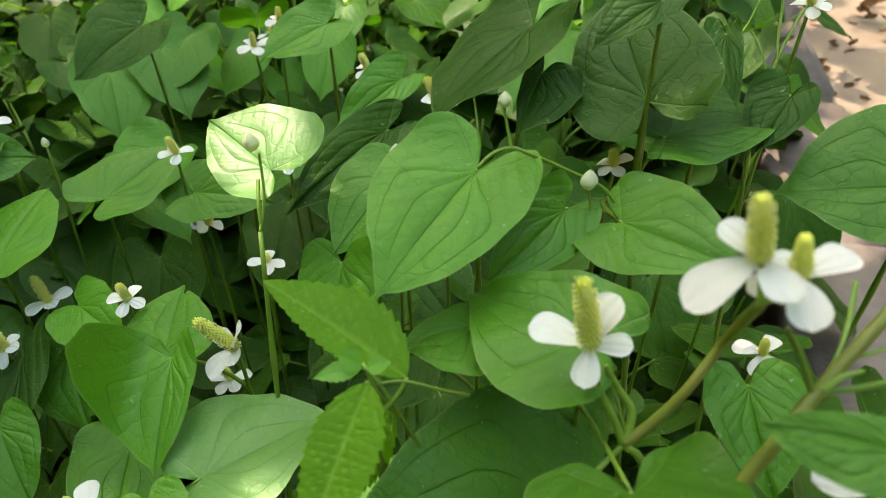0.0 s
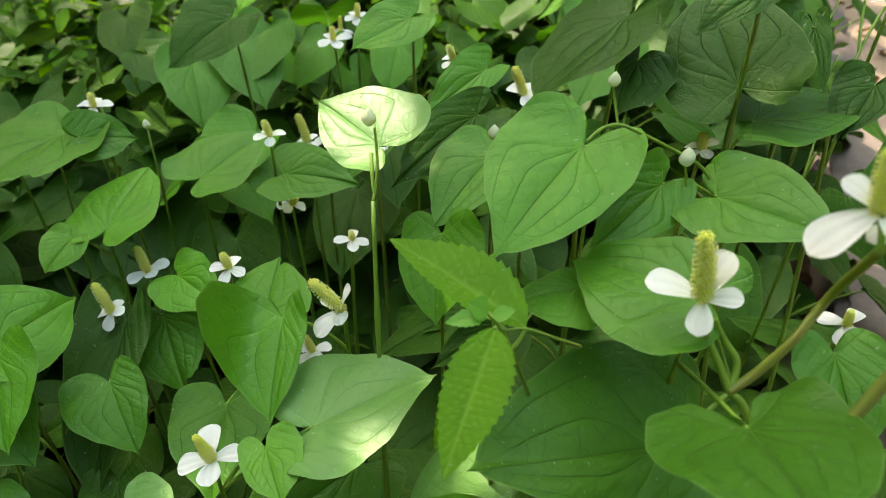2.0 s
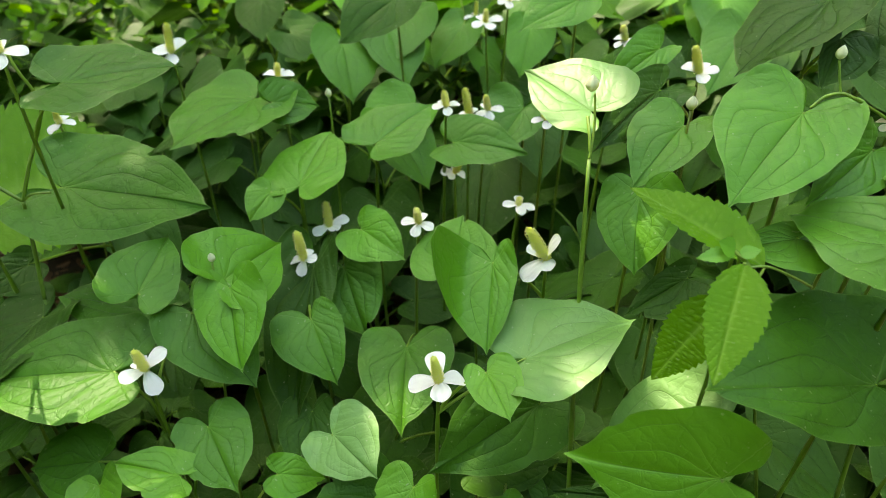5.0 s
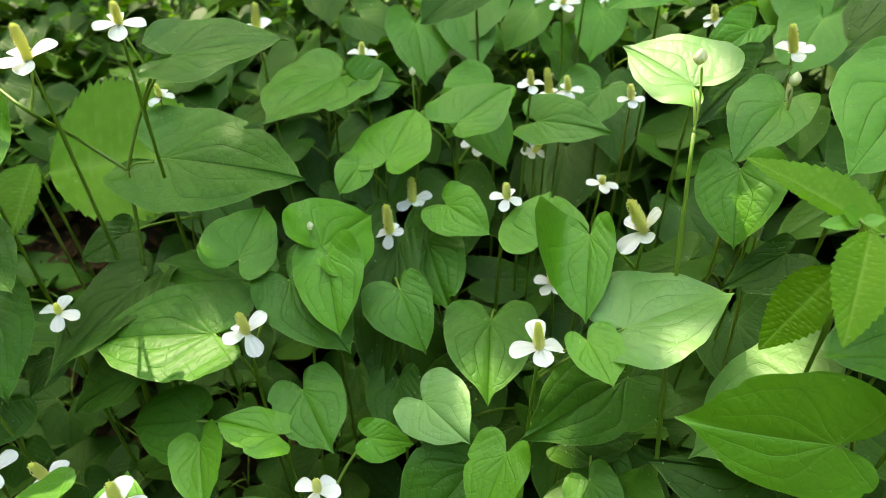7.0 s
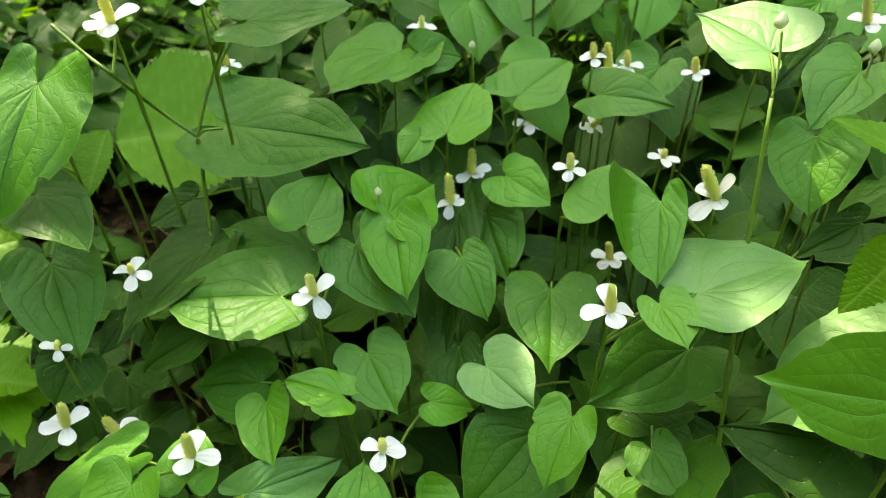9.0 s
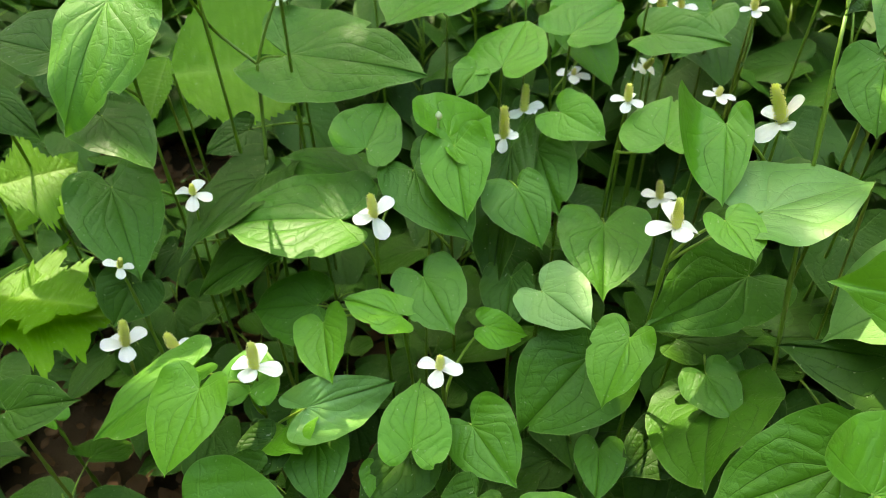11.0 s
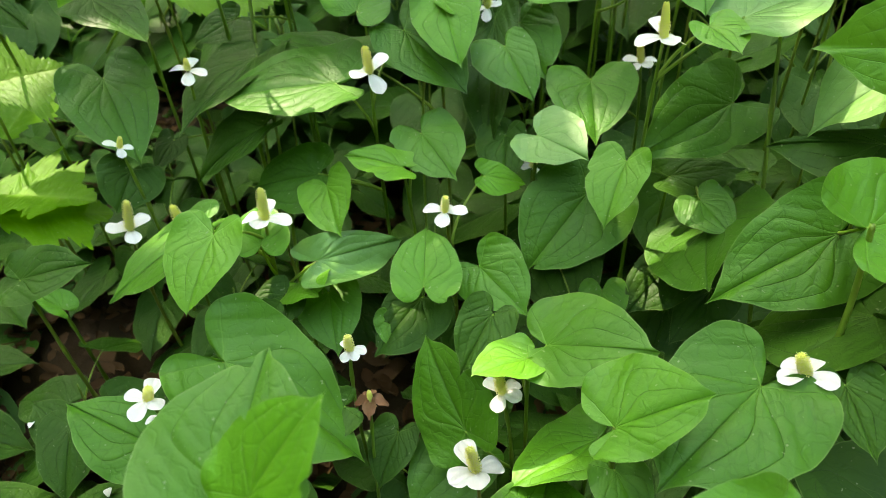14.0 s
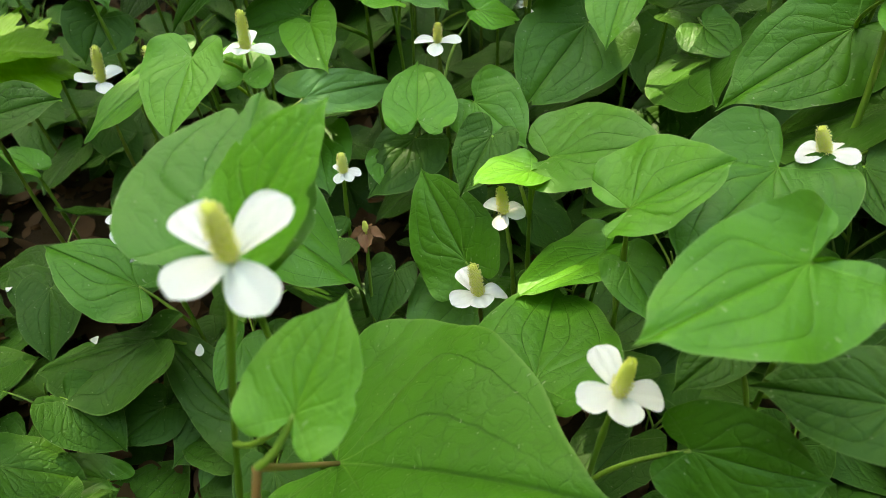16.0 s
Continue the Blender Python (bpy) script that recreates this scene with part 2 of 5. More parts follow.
# ---------------------------------------------------------------- mesh helpers
def mesh_object(name, verts, faces, material, parent=None, label="", vein=None, veins=None, place=None, blade=None):
    """One mesh object with smooth faces, under its thing or on its own."""
    me = bpy.data.meshes.new(name)
    me.from_pydata([tuple(v) for v in verts], [], faces)
    me.polygons.foreach_set("use_smooth", [True] * len(me.polygons))
    if vein is not None:
        me.attributes.new("vein", "FLOAT", "POINT").data.foreach_set("value", [float(v) for v in vein])
    for key, data in (("veins", veins), ("place", place), ("blade", blade)):
        if data is not None:
            me.attributes.new(key, "FLOAT_VECTOR", "POINT").data.foreach_set("vector", np.array(data, np.float32).ravel())
    me.materials.append(material)
    ob = new(name, me)
    if parent is not None:
        ob.parent = parent
    return tagged(ob, label)


def tube_data(points, radii, sides=8):
    """Vertices and faces of a round tube along points, with closed ends."""
    pts = [Vector(p) for p in points]
    verts, faces = [], []
    side = Vector((1, 0, 0))
    for n, p in enumerate(pts):
        way = (pts[min(n + 1, len(pts) - 1)] - pts[max(n - 1, 0)]).normalized()
        side = (side - way * side.dot(way)).normalized() if abs(side.dot(way)) < 0.98 else way.orthogonal().normalized()
        other = way.cross(side)
        r = radii[n] if isinstance(radii, (list, tuple)) else radii
        for s in range(sides):
            a = 2 * math.pi * s / sides
            verts.append(p + (side * math.cos(a) + other * math.sin(a)) * r)
    for n in range(len(pts) - 1):
        for s in range(sides):
            a, b = n * sides + s, n * sides + (s + 1) % sides
            faces.append((a, b, b + sides, a + sides))
    faces.append(tuple(reversed(range(sides))))
    faces.append(tuple(range((len(pts) - 1) * sides, len(pts) * sides)))
    return verts, faces


def bend(a, b, c, n=10):
    """Points of a quadratic curve."""
    a, b, c = Vector(a), Vector(b), Vector(c)
    return [a * (1 - t) ** 2 + b * 2 * t * (1 - t) + c * t * t for t in (i / (n - 1) for i in range(n))]


def smooth_line(points, n):
    """Catmull-Rom through points, n samples."""
    p = [points[0], *points, points[-1]]
    out = []
    for i in range(n):
        u = i / (n - 1) * (len(points) - 1)
        k = min(int(u), len(points) - 2)
        t = u - k
        a, b, c, d = (np.array(q, float) for q in p[k:k + 4])
        out.append(0.5 * (2 * b + (c - a) * t + (2 * a - 5 * b + 4 * c - d) * t * t + (3 * b - a - 3 * c + d) * t ** 3))
    return np.array(out)


HEART = [(0.0, 0.0), (0.07, -0.085), (0.20, -0.185), (0.42, -0.25), (0.68, -0.225), (0.90, -0.09), (1.0, 0.12), (0.985, 0.30), (0.875, 0.49), (0.66, 0.67), (0.35, 0.82), (0.085, 0.925), (0.0, 1.0)]


def heart_leaf_data(length, left, right, seed, fold=0.16, droop=0.14, wave=0.03, na=33, nr=11, roll=(0.0, 0.0), point=None):
    """A heart-shaped blade: petiole end at the origin, tip on +y, upper side to +z. roll: how far the left and right margins curl up.
    Returns vertices, faces and three vectors a vertex: distances to the arching main veins, the place on the blade, and blade coordinates."""
    rnd = random.Random(seed)
    half = smooth_line(HEART, na)
    sure = point is not None
    point = rnd.uniform(0.0, 0.35) if point is None else point
    tail = half[:, 1] > 0.12
    half[tail, 0] += point * ((1 - half[tail, 1]) / 0.88 - half[tail, 0])
    outline = np.concatenate([half * (-1, 1), half[::-1][1:]])
    ph = [rnd.uniform(0, 6.28) for _ in range(6)]
    sway = rnd.uniform(-0.02, 0.02) if sure else rnd.uniform(-0.07, 0.07)
    wave *= rnd.uniform(0.7, 1.7)
    bites = [(rnd.uniform(0.6, 5.6), rnd.uniform(0.03, 0.09), rnd.uniform(0.03, 0.12)) for _ in range(rnd.choice((0, 0, 0, 1, 1, 2)))]
    half_y, half_x = half[6 * (na - 1) // 12:, 1], half[6 * (na - 1) // 12:, 0]
    m = len(outline)
    k = ((np.arange(1, nr + 1) / nr) ** 0.85)[:, None]
    a = (2 * np.pi * np.arange(m) / (m - 1))[None, :]
    edge = 1 + k * k * (0.016 * np.sin(3 * a + ph[0]) + 0.012 * np.sin(7 * a + ph[1]) + 0.006 * np.sin(17 * a + ph[2]))
    for centre, spread, deep in bites:
        edge = edge - deep * k ** 6 * np.exp(-((a - centre) / spread) ** 4)
    u, v = outline[None, :, 0] * k * edge, outline[None, :, 1] * k * edge
    wide = np.maximum(np.interp(np.maximum(v, 0.12), half_y, half_x), 0.02)
    f = np.abs(u) / wide

    def ease(q):
        q = np.clip(q, 0, 1)
        return q * q * (3 - 2 * q)

    inner, outer = 0.40 * ease((v + 0.02) / 0.45) * (1 - 0.3 * v), 0.74 * ease((v + 0.03) / 0.36)
    side = np.where(u < 0, left, right)
    x, y = u * side, v * length
    z = fold * np.abs(x) - 1.17 * fold * x * x / (left + right) - droop * y * np.abs(y) / length
    z += wave * length * k * k * np.sin(2.5 * a + ph[3]) + 0.5 * wave * length * k ** 3 * np.sin(9 * a + ph[4])
    for pos in (0.0 * v, inner, outer):
        z -= 0.0045 * length * np.exp(-(((f - pos) * wide) / 0.05) ** 2) * np.clip(1.15 - v, 0, 1) * np.minimum(k * 3, 1)
    z += 0.0030 * length * np.sin((v - 0.45 * np.abs(u)) * 44 + ph[5]) * np.minimum(f * 2, 1) * np.clip(1.1 - v, 0, 1) * k
    z += 0.10 * length * np.exp(-((v + 0.16) / 0.16) ** 2) * np.abs(u) * k
    z -= 0.25 * length * droop * np.maximum(0.0, v - 0.7) ** 2 * 4
    curl = np.where(u < 0, roll[0], roll[1])
    over = np.maximum(0.0, np.abs(u) - 0.30)
    z += curl * over * over * side * 2.4
    x = x * (1 - 0.55 * np.abs(curl) * over) + sway * length * v * v
    verts = [(0, 0, 0)] + np.stack([x, y, z], 2).reshape(-1, 3).tolist()
    veins = [(1, 1, 1)] + np.stack([1 + u, 1 + (f - inner) * wide, 1 + (f - outer) * wide], 2).reshape(-1, 3).tolist()
    place = [(0, 0, 1)] + np.stack([np.broadcast_to(k, u.shape), np.maximum(v, np.abs(u) * 0.5), 1 + np.abs(u) * 0.35 + v], 2).reshape(-1, 3).tolist()
    blade = [(0, 0, 0)] + np.stack([u, v, f], 2).reshape(-1, 3).tolist()
    faces = [(0, 2 + i, 1 + i) for i in range(m - 1)]
    for j in range(nr - 1):
        for i in range(m - 1):
            q = 1 + j * m + i
            faces.append((q, q + 1, q + m + 1, q + m))
    return verts, faces, veins, place, blade


def serrate_leaf_data(length, left, right, seed, teeth=15, depth=0.13, fold=0.12, droop=0.08, lobes=0):
    """A toothed ovate blade with feather veins: base at the origin, tip on +y."""
    rnd = random.Random(seed)
    rows, cols = teeth * 6, 15
    ph = rnd.uniform(0, 6.28)
    verts, vein, faces = [], [], []
    for r in range(rows + 1):
        v = r / rows
        wide = math.sin(math.pi * min(v, 1) ** 0.72) ** 0.85 * (1 - 0.12 * v) if 0 < v < 1 else 0.0
        saw = (v * teeth) % 1.0
        wide *= 1 + depth * (saw - 0.5) * (1.3 if (int(v * teeth) % 2) else 0.75)
        if lobes:
            wide *= 1 + 0.28 * math.cos(2 * math.pi * v * lobes + 0.6)
        for c in range(cols):
            f = -1 + 2 * c / (cols - 1)
            side = left if f < 0 else right
            x = f * wide * side
            y = (v + 0.10 * abs(f) * wide * (0.4 - 0.1 * v)) * length
            run = (v - 0.40 * abs(f) * wide) * min(teeth * 0.8, 9.0)
            rib = math.exp(-(((run % 1.0) - 0.5) / 0.10) ** 2)
            mid = math.exp(-(f * wide / 0.05) ** 2)
            grow = max(mid, 0.75 * rib * (1 - abs(f) * 0.4))
            z = fold * abs(x) - droop * y * y / length + 0.012 * length * math.sin(5 * v + ph) * abs(f) - 0.007 * length * grow * (0.4 + 0.6 * abs(f))
            verts.append((x, y, z))
            vein.append(grow)
    for r in range(rows):
        for c in range(cols - 1):
            a = r * cols + c
            faces.append((a, a + 1, a + cols + 1, a + cols))
    return verts, faces, vein


# ---------------------------------------------------------------- plant parts
def plant(x, y, z, lean=(0.0, -0.12), girth=0.0016, foot=None, label="", group=""):
    """An upright herb: an Empty on the soil under it and a jointed stem up to (x, y, z)."""
    high = z - GROUND
    fx, fy = foot if foot else (x + lean[0] * high, y + lean[1] * high)
    ob = tagged(new("herb_plant", None), label, "plant", group or "herbs of the bed")
    ob.empty_display_size = 0.02
    ob.location = (fx, fy, GROUND)
    rnd = random.Random(int(abs(x) * 9973 + abs(y) * 7919 + high * 1000))
    mid = (fx * 0.5 + x * 0.5 + rnd.uniform(-0.012, 0.012), fy * 0.5 + y * 0.5 + rnd.uniform(-0.008, 0.004), GROUND + high * 0.5)
    line = bend((fx, fy, GROUND - 0.006), mid, (x, y, z), 22)
    radii = [girth * (1.25 - 0.45 * i / 21 + (0.35 if i in (7, 13, 18) else 0.0)) for i in range(22)]
    verts, faces = tube_data([p - ob.location for p in line], radii, 8)
    mesh_object("stem", verts, faces, STEM, ob)
    ob["line"] = [c for p in line for c in p]
    return ob


def stem_point(p, z):
    """The point of a plant's stem nearest to a height."""
    flat = list(p["line"])
    pts = [Vector(flat[i:i + 3]) for i in range(0, len(flat), 3)]
    return min(pts, key=lambda q: abs(q.z - z))


def petiole(p, start, end, out, girth=0.0008, sag=0.02):
    """A leaf stalk or side twig from the stem to a blade; out: the way the blade points."""
    start, end = Vector(start), Vector(end)
    far = (end - start).length
    mid = (start + end) * 0.5 + Vector((0, 0, far * sag)) - Vector(out) * far * 0.18
    line = bend(start, mid, end, 9)
    verts, faces = tube_data([q - p.location for q in line], [girth * (1.35 - 0.5 * i / 8) for i in range(9)], 6)
    return mesh_object("petiole", verts, faces, PETIOLE, p)


LEAF_SPOTS = []


def leaf(p, at, turn, length, left, right, material=None, fold=0.16, droop=0.14, roll=(0.0, 0.0), fine=True, stalk=True, label="", point=None):
    """A heart-shaped leaf blade at a place, on its stalk."""
    seed = int((abs(at[0]) * 7 + abs(at[1]) * 13 + abs(at[2]) * 29) * 1e4)
    verts, faces, veins, place, blade = heart_leaf_data(length, left, right, seed, fold, droop, 0.022, 61 if fine else 17, 19 if fine else 6, roll, point)
    ob = mesh_object("leaf", verts, faces, material or LEAF, p, label, None, veins, place, blade)
    ob.matrix_basis = pose(at[0] - p.location.x, at[1] - p.location.y, at[2] - p.location.z, *turn)
    out = ob.matrix_basis.to_3x3() @ Vector((0, 1, 0))
    if fine:
        LEAF_SPOTS.append(tuple(Vector(at) + out * (length * 0.45)) + (length,))
    if stalk:
        petiole(p, stem_point(p, at[2] - 0.03), at, out)
    return ob


def toothed_leaf(p, at, turn, length, left, right, teeth=15, depth=0.13, lobes=0, material=None, stalk=True, droop=0.06):
    seed = int((abs(at[0]) * 7 + abs(at[1]) * 13 + abs(at[2]) * 29) * 1e4)
    verts, faces, vein = serrate_leaf_data(length, left, right, seed, teeth, depth, 0.14, droop, lobes)
    ob = mesh_object("leaf", verts, faces, material or LEAF_SERRATE, p, "toothed bright green leaf", vein)
    ob.matrix_basis = pose(at[0] - p.location.x, at[1] - p.location.y, at[2] - p.location.z, *turn)
    if stalk:
        out = ob.matrix_basis.to_3x3() @ Vector((0, 1, 0))
        petiole(p, stem_point(p, at[2] - 0.012), at, out, 0.0007)
    return ob


def bract_mesh():
    rows, cols = 22, 13
    verts, faces = [], []
    for r in range(rows + 1):
        v = r / rows
        wide = (0.16 + 0.84 * math.sin(math.pi * min(1.0, v * 0.62 + 0.02)) ** 1.1) * 0.335 * (1 - max(0.0, v - 0.72) ** 2 * 12.4) ** 0.5 if v < 0.999 else 0.02
        for c in range(cols):
            f = -1 + 2 * c / (cols - 1)
            verts.append((f * wide, v, 0.10 * math.sin(v * 2.2) - 0.16 * v * v + 0.10 * f * f * wide - 0.012 * math.cos(f * 9)))
    for r in range(rows):
        for c in range(cols - 1):
            a = r * cols + c
            faces.append((a, a + 1, a + cols + 1, a + cols))
    me = bpy.data.meshes.new("bract")
    me.from_pydata(verts, [], faces)
    me.polygons.foreach_set("use_smooth", [True] * len(me.polygons))
    me.materials.append(BRACT)
    return me


def spike_mesh(ripe):
    """A spike one unit high, set with small florets and stamens. ripe: share of the height with open yellow stamens."""
    rnd = random.Random(5 + int(ripe * 10))
    verts, faces = tube_data([(0, 0, -0.02), (0, 0, 0.3), (0, 0, 0.8), (0, 0, 0.97)], [0.075, 0.105, 0.085, 0.03], 10)
    kinds = [0] * len(faces)
    ico = bmesh.new()
    bmesh.ops.create_icosphere(ico, subdivisions=1, radius=1.0)
    iv, jf = [v.co.copy() for v in ico.verts], [[v.index for v in f.verts] for f in ico.faces]
    ico.free()
    count = 230
    for i in range(count):
        h = (i + 0.5) / count
        a = i * 2.39996
        r = 0.125 * (1 - 0.72 * max(0.0, h - 0.55) ** 1.6 * 2.2) * (0.8 + 0.2 * min(1, h * 8))
        size = 0.026 * rnd.uniform(0.8, 1.2)
        c = Vector((math.cos(a) * r, math.sin(a) * r, h * 0.98))
        o = len(verts)
        verts += [c + Vector((v.x, v.y, v.z * 1.15)) * size for v in iv]
        faces += [tuple(o + k for k in f) for f in jf]
        kinds += [0] * len(jf)
        if h < ripe and rnd.random() < 0.75:
            for _ in range(2):
                b = a + rnd.uniform(-0.3, 0.3)
                c2 = Vector((math.cos(b), math.sin(b), rnd.uniform(-0.2, 0.5))) * rnd.uniform(0.035, 0.07) + c
                o = len(verts)
                verts += [c2 + v * 0.017 for v in iv]
                faces += [tuple(o + k for k in f) for f in jf]
                kinds += [1] * len(jf)
    me = bpy.data.meshes.new("flower_spike")
    me.from_pydata([tuple(v) for v in verts], [], faces)
    me.materials.append(FLORET)
    me.materials.append(ANTHER)
    me.polygons.foreach_set("material_index", kinds)
    me.polygons.foreach_set("use_smooth", [True] * len(me.polygons))
    return me


BRACT_MESH, SPIKES = bract_mesh(), [spike_mesh(0.95), spike_mesh(0.45), spike_mesh(0.1)]


def flower(p, at, axis, spike, bracts, ripe=0):
    """A spike with white bracts round its foot. bracts: (degrees round the axis, length, degrees of rise)."""
    up = Vector(axis).normalized()
    across = (Vector((1, 0, 0)) - up * up.x).normalized()
    m = Matrix((across, up.cross(across), up)).transposed().to_4x4()
    thick = 0.30 * spike + 0.0100
    head = new("flower_spike", SPIKES[ripe])
    head.parent = p
    tagged(head, "green-yellow flower spike with tiny florets")
    head.matrix_basis = Matrix.Translation(Vector(at) - p.location) @ m @ Matrix.Diagonal((thick, thick, spike, 1))
    for n, (angle, long, rise) in enumerate(bracts):
        b = new("bract", BRACT_MESH)
        b.parent = head
        tagged(b, "white petal-like bract")
        inv = Matrix.Diagonal((1 / thick, 1 / thick, 1 / spike, 1))
        b.matrix_basis = inv @ pose(0, 0, -0.0004 * n, 0, 0, angle - 90) @ pose(0, 0, 0, rise, 0, 0) @ Matrix.Diagonal((long, long, long, 1))
    return head


def twig(p, points, girth, end_girth, material=None, name="twig"):
    """A side shoot through points."""
    girth, end_girth = girth * 0.66, end_girth * 0.7
    line = [Vector(q) for q in smooth_line(points, 6 * len(points))]
    n = len(line) - 1
    verts, faces = tube_data([q - p.location for q in line], [girth + (end_girth - girth) * i / n for i in range(n + 1)], 8)
    return mesh_object(name, verts, faces, material or STEM, p)


def fallen_bract(at, size, turn):
    """A loose white bract lying on a leaf."""
    ob = tagged(new("fallen_bract", BRACT_MESH), "loose white bract lying on a leaf", "petal", "fallen bracts")
    ob.matrix_basis = pose(*at, *turn) @ Matrix.Diagonal((size, size, size, 1))
    return ob


def bud(p, at, size, material=None):
    """A closed egg-shaped bud on a short stalk."""
    verts, faces = [], []
    rings = 9
    for r in range(rings + 1):
        v = r / rings
        w = math.sin(math.pi * v) ** 0.75 * (1.05 - 0.45 * v) * 0.42
        for s in range(10):
            a = 2 * math.pi * s / 10
            k = 1 + 0.06 * math.cos(a * 4)
            verts.append((w * k * math.cos(a) * size, w * k * math.sin(a) * size, v * size))
    for r in range(rings):
        for s in range(10):
            a, b = r * 10 + s, r * 10 + (s + 1) % 10
            faces.append((a, b, b + 10, a + 10))
    ob = mesh_object("bud", verts, faces, material or BUD, p, "small cream flower bud")
    ob.location = Vector(at) - p.location
    return ob


def withered(p, at, size):
    """A shrivelled brown flower: crumpled bracts round a stub."""
    rnd = random.Random(8)
    for n in range(4):
        rows, cols = 7, 5
        verts, faces = [], []
        for r in range(rows):
            v = r / (rows - 1)
            for c in range(cols):
                f = -1 + 2 * c / (cols - 1)
                w = 0.34 * math.sin(0.3 + 2.5 * v)
                verts.append(((f * w + rnd.uniform(-0.05, 0.05)) * size, (v * 0.8 + rnd.uniform(-0.05, 0.05)) * size, (-0.5 * v * v + 0.3 * abs(f) + rnd.uniform(-0.08, 0.08)) * size))
        for r in range(rows - 1):
            for c in range(cols - 1):
                a = r * cols + c
                faces.append((a, a + 1, a + cols + 1, a + cols))
        ob = mesh_object("withered_bract", verts, faces, BROWN, p, "shrivelled brown bract")
        ob.matrix_basis = Matrix.Translation(Vector(at) - p.location) @ pose(0, 0, 0, 0, 0, 85 * n + 20)
    stub = new("flower_spike", SPIKES[2])
    stub.parent = p
    stub.matrix_basis = Matrix.Translation(Vector(at) - p.location) @ Matrix.Diagonal((0.011, 0.011, 0.008, 1))


# ---------------------------------------------------------------- ground, path, tree overhead
def ground_sheet():
    n = 90
    verts, faces = [], []
    for j in range(n + 1):
        for i in range(n + 1):
            x, y = (i / n - 0.5), (j / n - 0.5)
            x, y = x * abs(x) * 80 + x * 3 - 0.2, y * abs(y) * 80 + y * 3 + 0.4
            near = max(0.0, 1 - math.hypot(x + 0.2, y - 0.4) / 3)
            verts.append((x, y, GROUND + near * (0.010 * noise.noise(Vector((x * 5, y * 5, 0))) + 0.006 * noise.noise(Vector((x * 21, y * 21, 3))))))
    for j in range(n):
        for i in range(n):
            a = j * (n + 1) + i
            faces.append((a, a + 1, a + n + 2, a + n + 1))
    return tagged(mesh_object("ground", verts, faces, SOIL), "dark brown garden soil under the plants", "ground", "", "structure")


ground_sheet()


# ---------------------------------------------------------------- the herbs of the bed
p = plant(-0.2477, -0.1419, -0.2454, (-0.19, -0.06), 0.001, None, "green herb with heart-shaped leaves and a white four-bracted flower")
flower(p, (-0.2477, -0.1419, -0.2454), (0.08, -0.14, 0.99), 0.0170, [(143, 0.0165, 10), (51, 0.0177, 22), (246, 0.0165, 22), (314, 0.0165, 5)], 0)
leaf(p, (-0.2388, -0.1536, -0.2859), (36.6, 4.9, -16.5), 0.0310, 0.0154, 0.0144, LEAF_PALE, point=0.12)
leaf(p, (-0.2555, -0.1173, -0.2595), (51.9, 4.7, -42.9), 0.0383, 0.0188, 0.0167, LEAF, point=0.12)
p = plant(-0.1577, -0.1168, -0.3202, (0, 0.04), 0.0011, None, "green herb with heart-shaped leaves and a white four-bracted flower")
flower(p, (-0.1577, -0.1168, -0.3202), (0.04, -0.14, 0.99), 0.0202, [(117, 0.0153, 11), (209, 0.0153, 19), (9, 0.0153, -13), (274, 0.0153, 29)], 1)
leaf(p, (-0.1325, -0.1192, -0.3453), (3.8, 57.4, -101.4), 0.0425, 0.0197, 0.0180, LEAF_MID, point=0.12)
p = plant(-0.2648, -0.1141, -0.2661, (0, 0.04), 0.0011, None, "leafy green herb with heart-shaped leaves and no flower")
leaf(p, (-0.2648, -0.1141, -0.2661), (30.5, 1.9, -1.3), 0.0447, 0.0303, 0.0238, LEAF, stalk=False, point=0.12)
leaf(p, (-0.2564, -0.1109, -0.3928), (37.7, 1.2, -107.5), 0.1134, 0.0677, 0.0574, LEAF_MID, point=0.12)
p = plant(-0.1139, -0.1009, -0.2780, (0, 0.04), 0.0011, None, "leafy green herb with heart-shaped leaves and no flower")
leaf(p, (-0.1139, -0.1009, -0.2780), (7.5, -13.6, 122.9), 0.0569, 0.0233, 0.0192, LEAF, stalk=False, point=0.12)
leaf(p, (-0.0831, -0.1187, -0.3133), (-7.5, -15.4, 81.4), 0.0379, 0.0173, 0.0171, LEAF_DARK_SHADED)
leaf(p, (-0.1211, -0.0912, -0.3264), (-14.8, -7, 132.7), 0.0233, 0.0102, 0.0101, LEAF_DARK_SHADED)
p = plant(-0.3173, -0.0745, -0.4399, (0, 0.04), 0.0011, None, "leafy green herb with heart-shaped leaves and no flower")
leaf(p, (-0.3173, -0.0745, -0.4399), (17.1, -3.1, 51.7), 0.0871, 0.0182, 0.0175, LEAF_DARK_SHADED, stalk=False)
leaf(p, (-0.3391, -0.0609, -0.4525), (-3.2, -15, 147.9), 0.0335, 0.0193, 0.0185, LEAF_DARK_SHADED)
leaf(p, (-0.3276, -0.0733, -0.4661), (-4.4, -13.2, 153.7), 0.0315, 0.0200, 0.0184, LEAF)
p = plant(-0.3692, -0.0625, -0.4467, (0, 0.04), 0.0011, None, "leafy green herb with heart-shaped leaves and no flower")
leaf(p, (-0.3692, -0.0625, -0.4467), (-2.1, -16.5, 147.6), 0.0283, 0.0169, 0.0152, LEAF_DARK_SHADED, stalk=False)
leaf(p, (-0.3929, -0.0952, -0.4673), (14.9, -8.1, 86.7), 0.0492, 0.0157, 0.0110, LEAF)
p = plant(-0.1511, -0.0421, -0.3136, (0, 0.04), 0.0011, None, "leafy green herb with heart-shaped leaves and no flower")
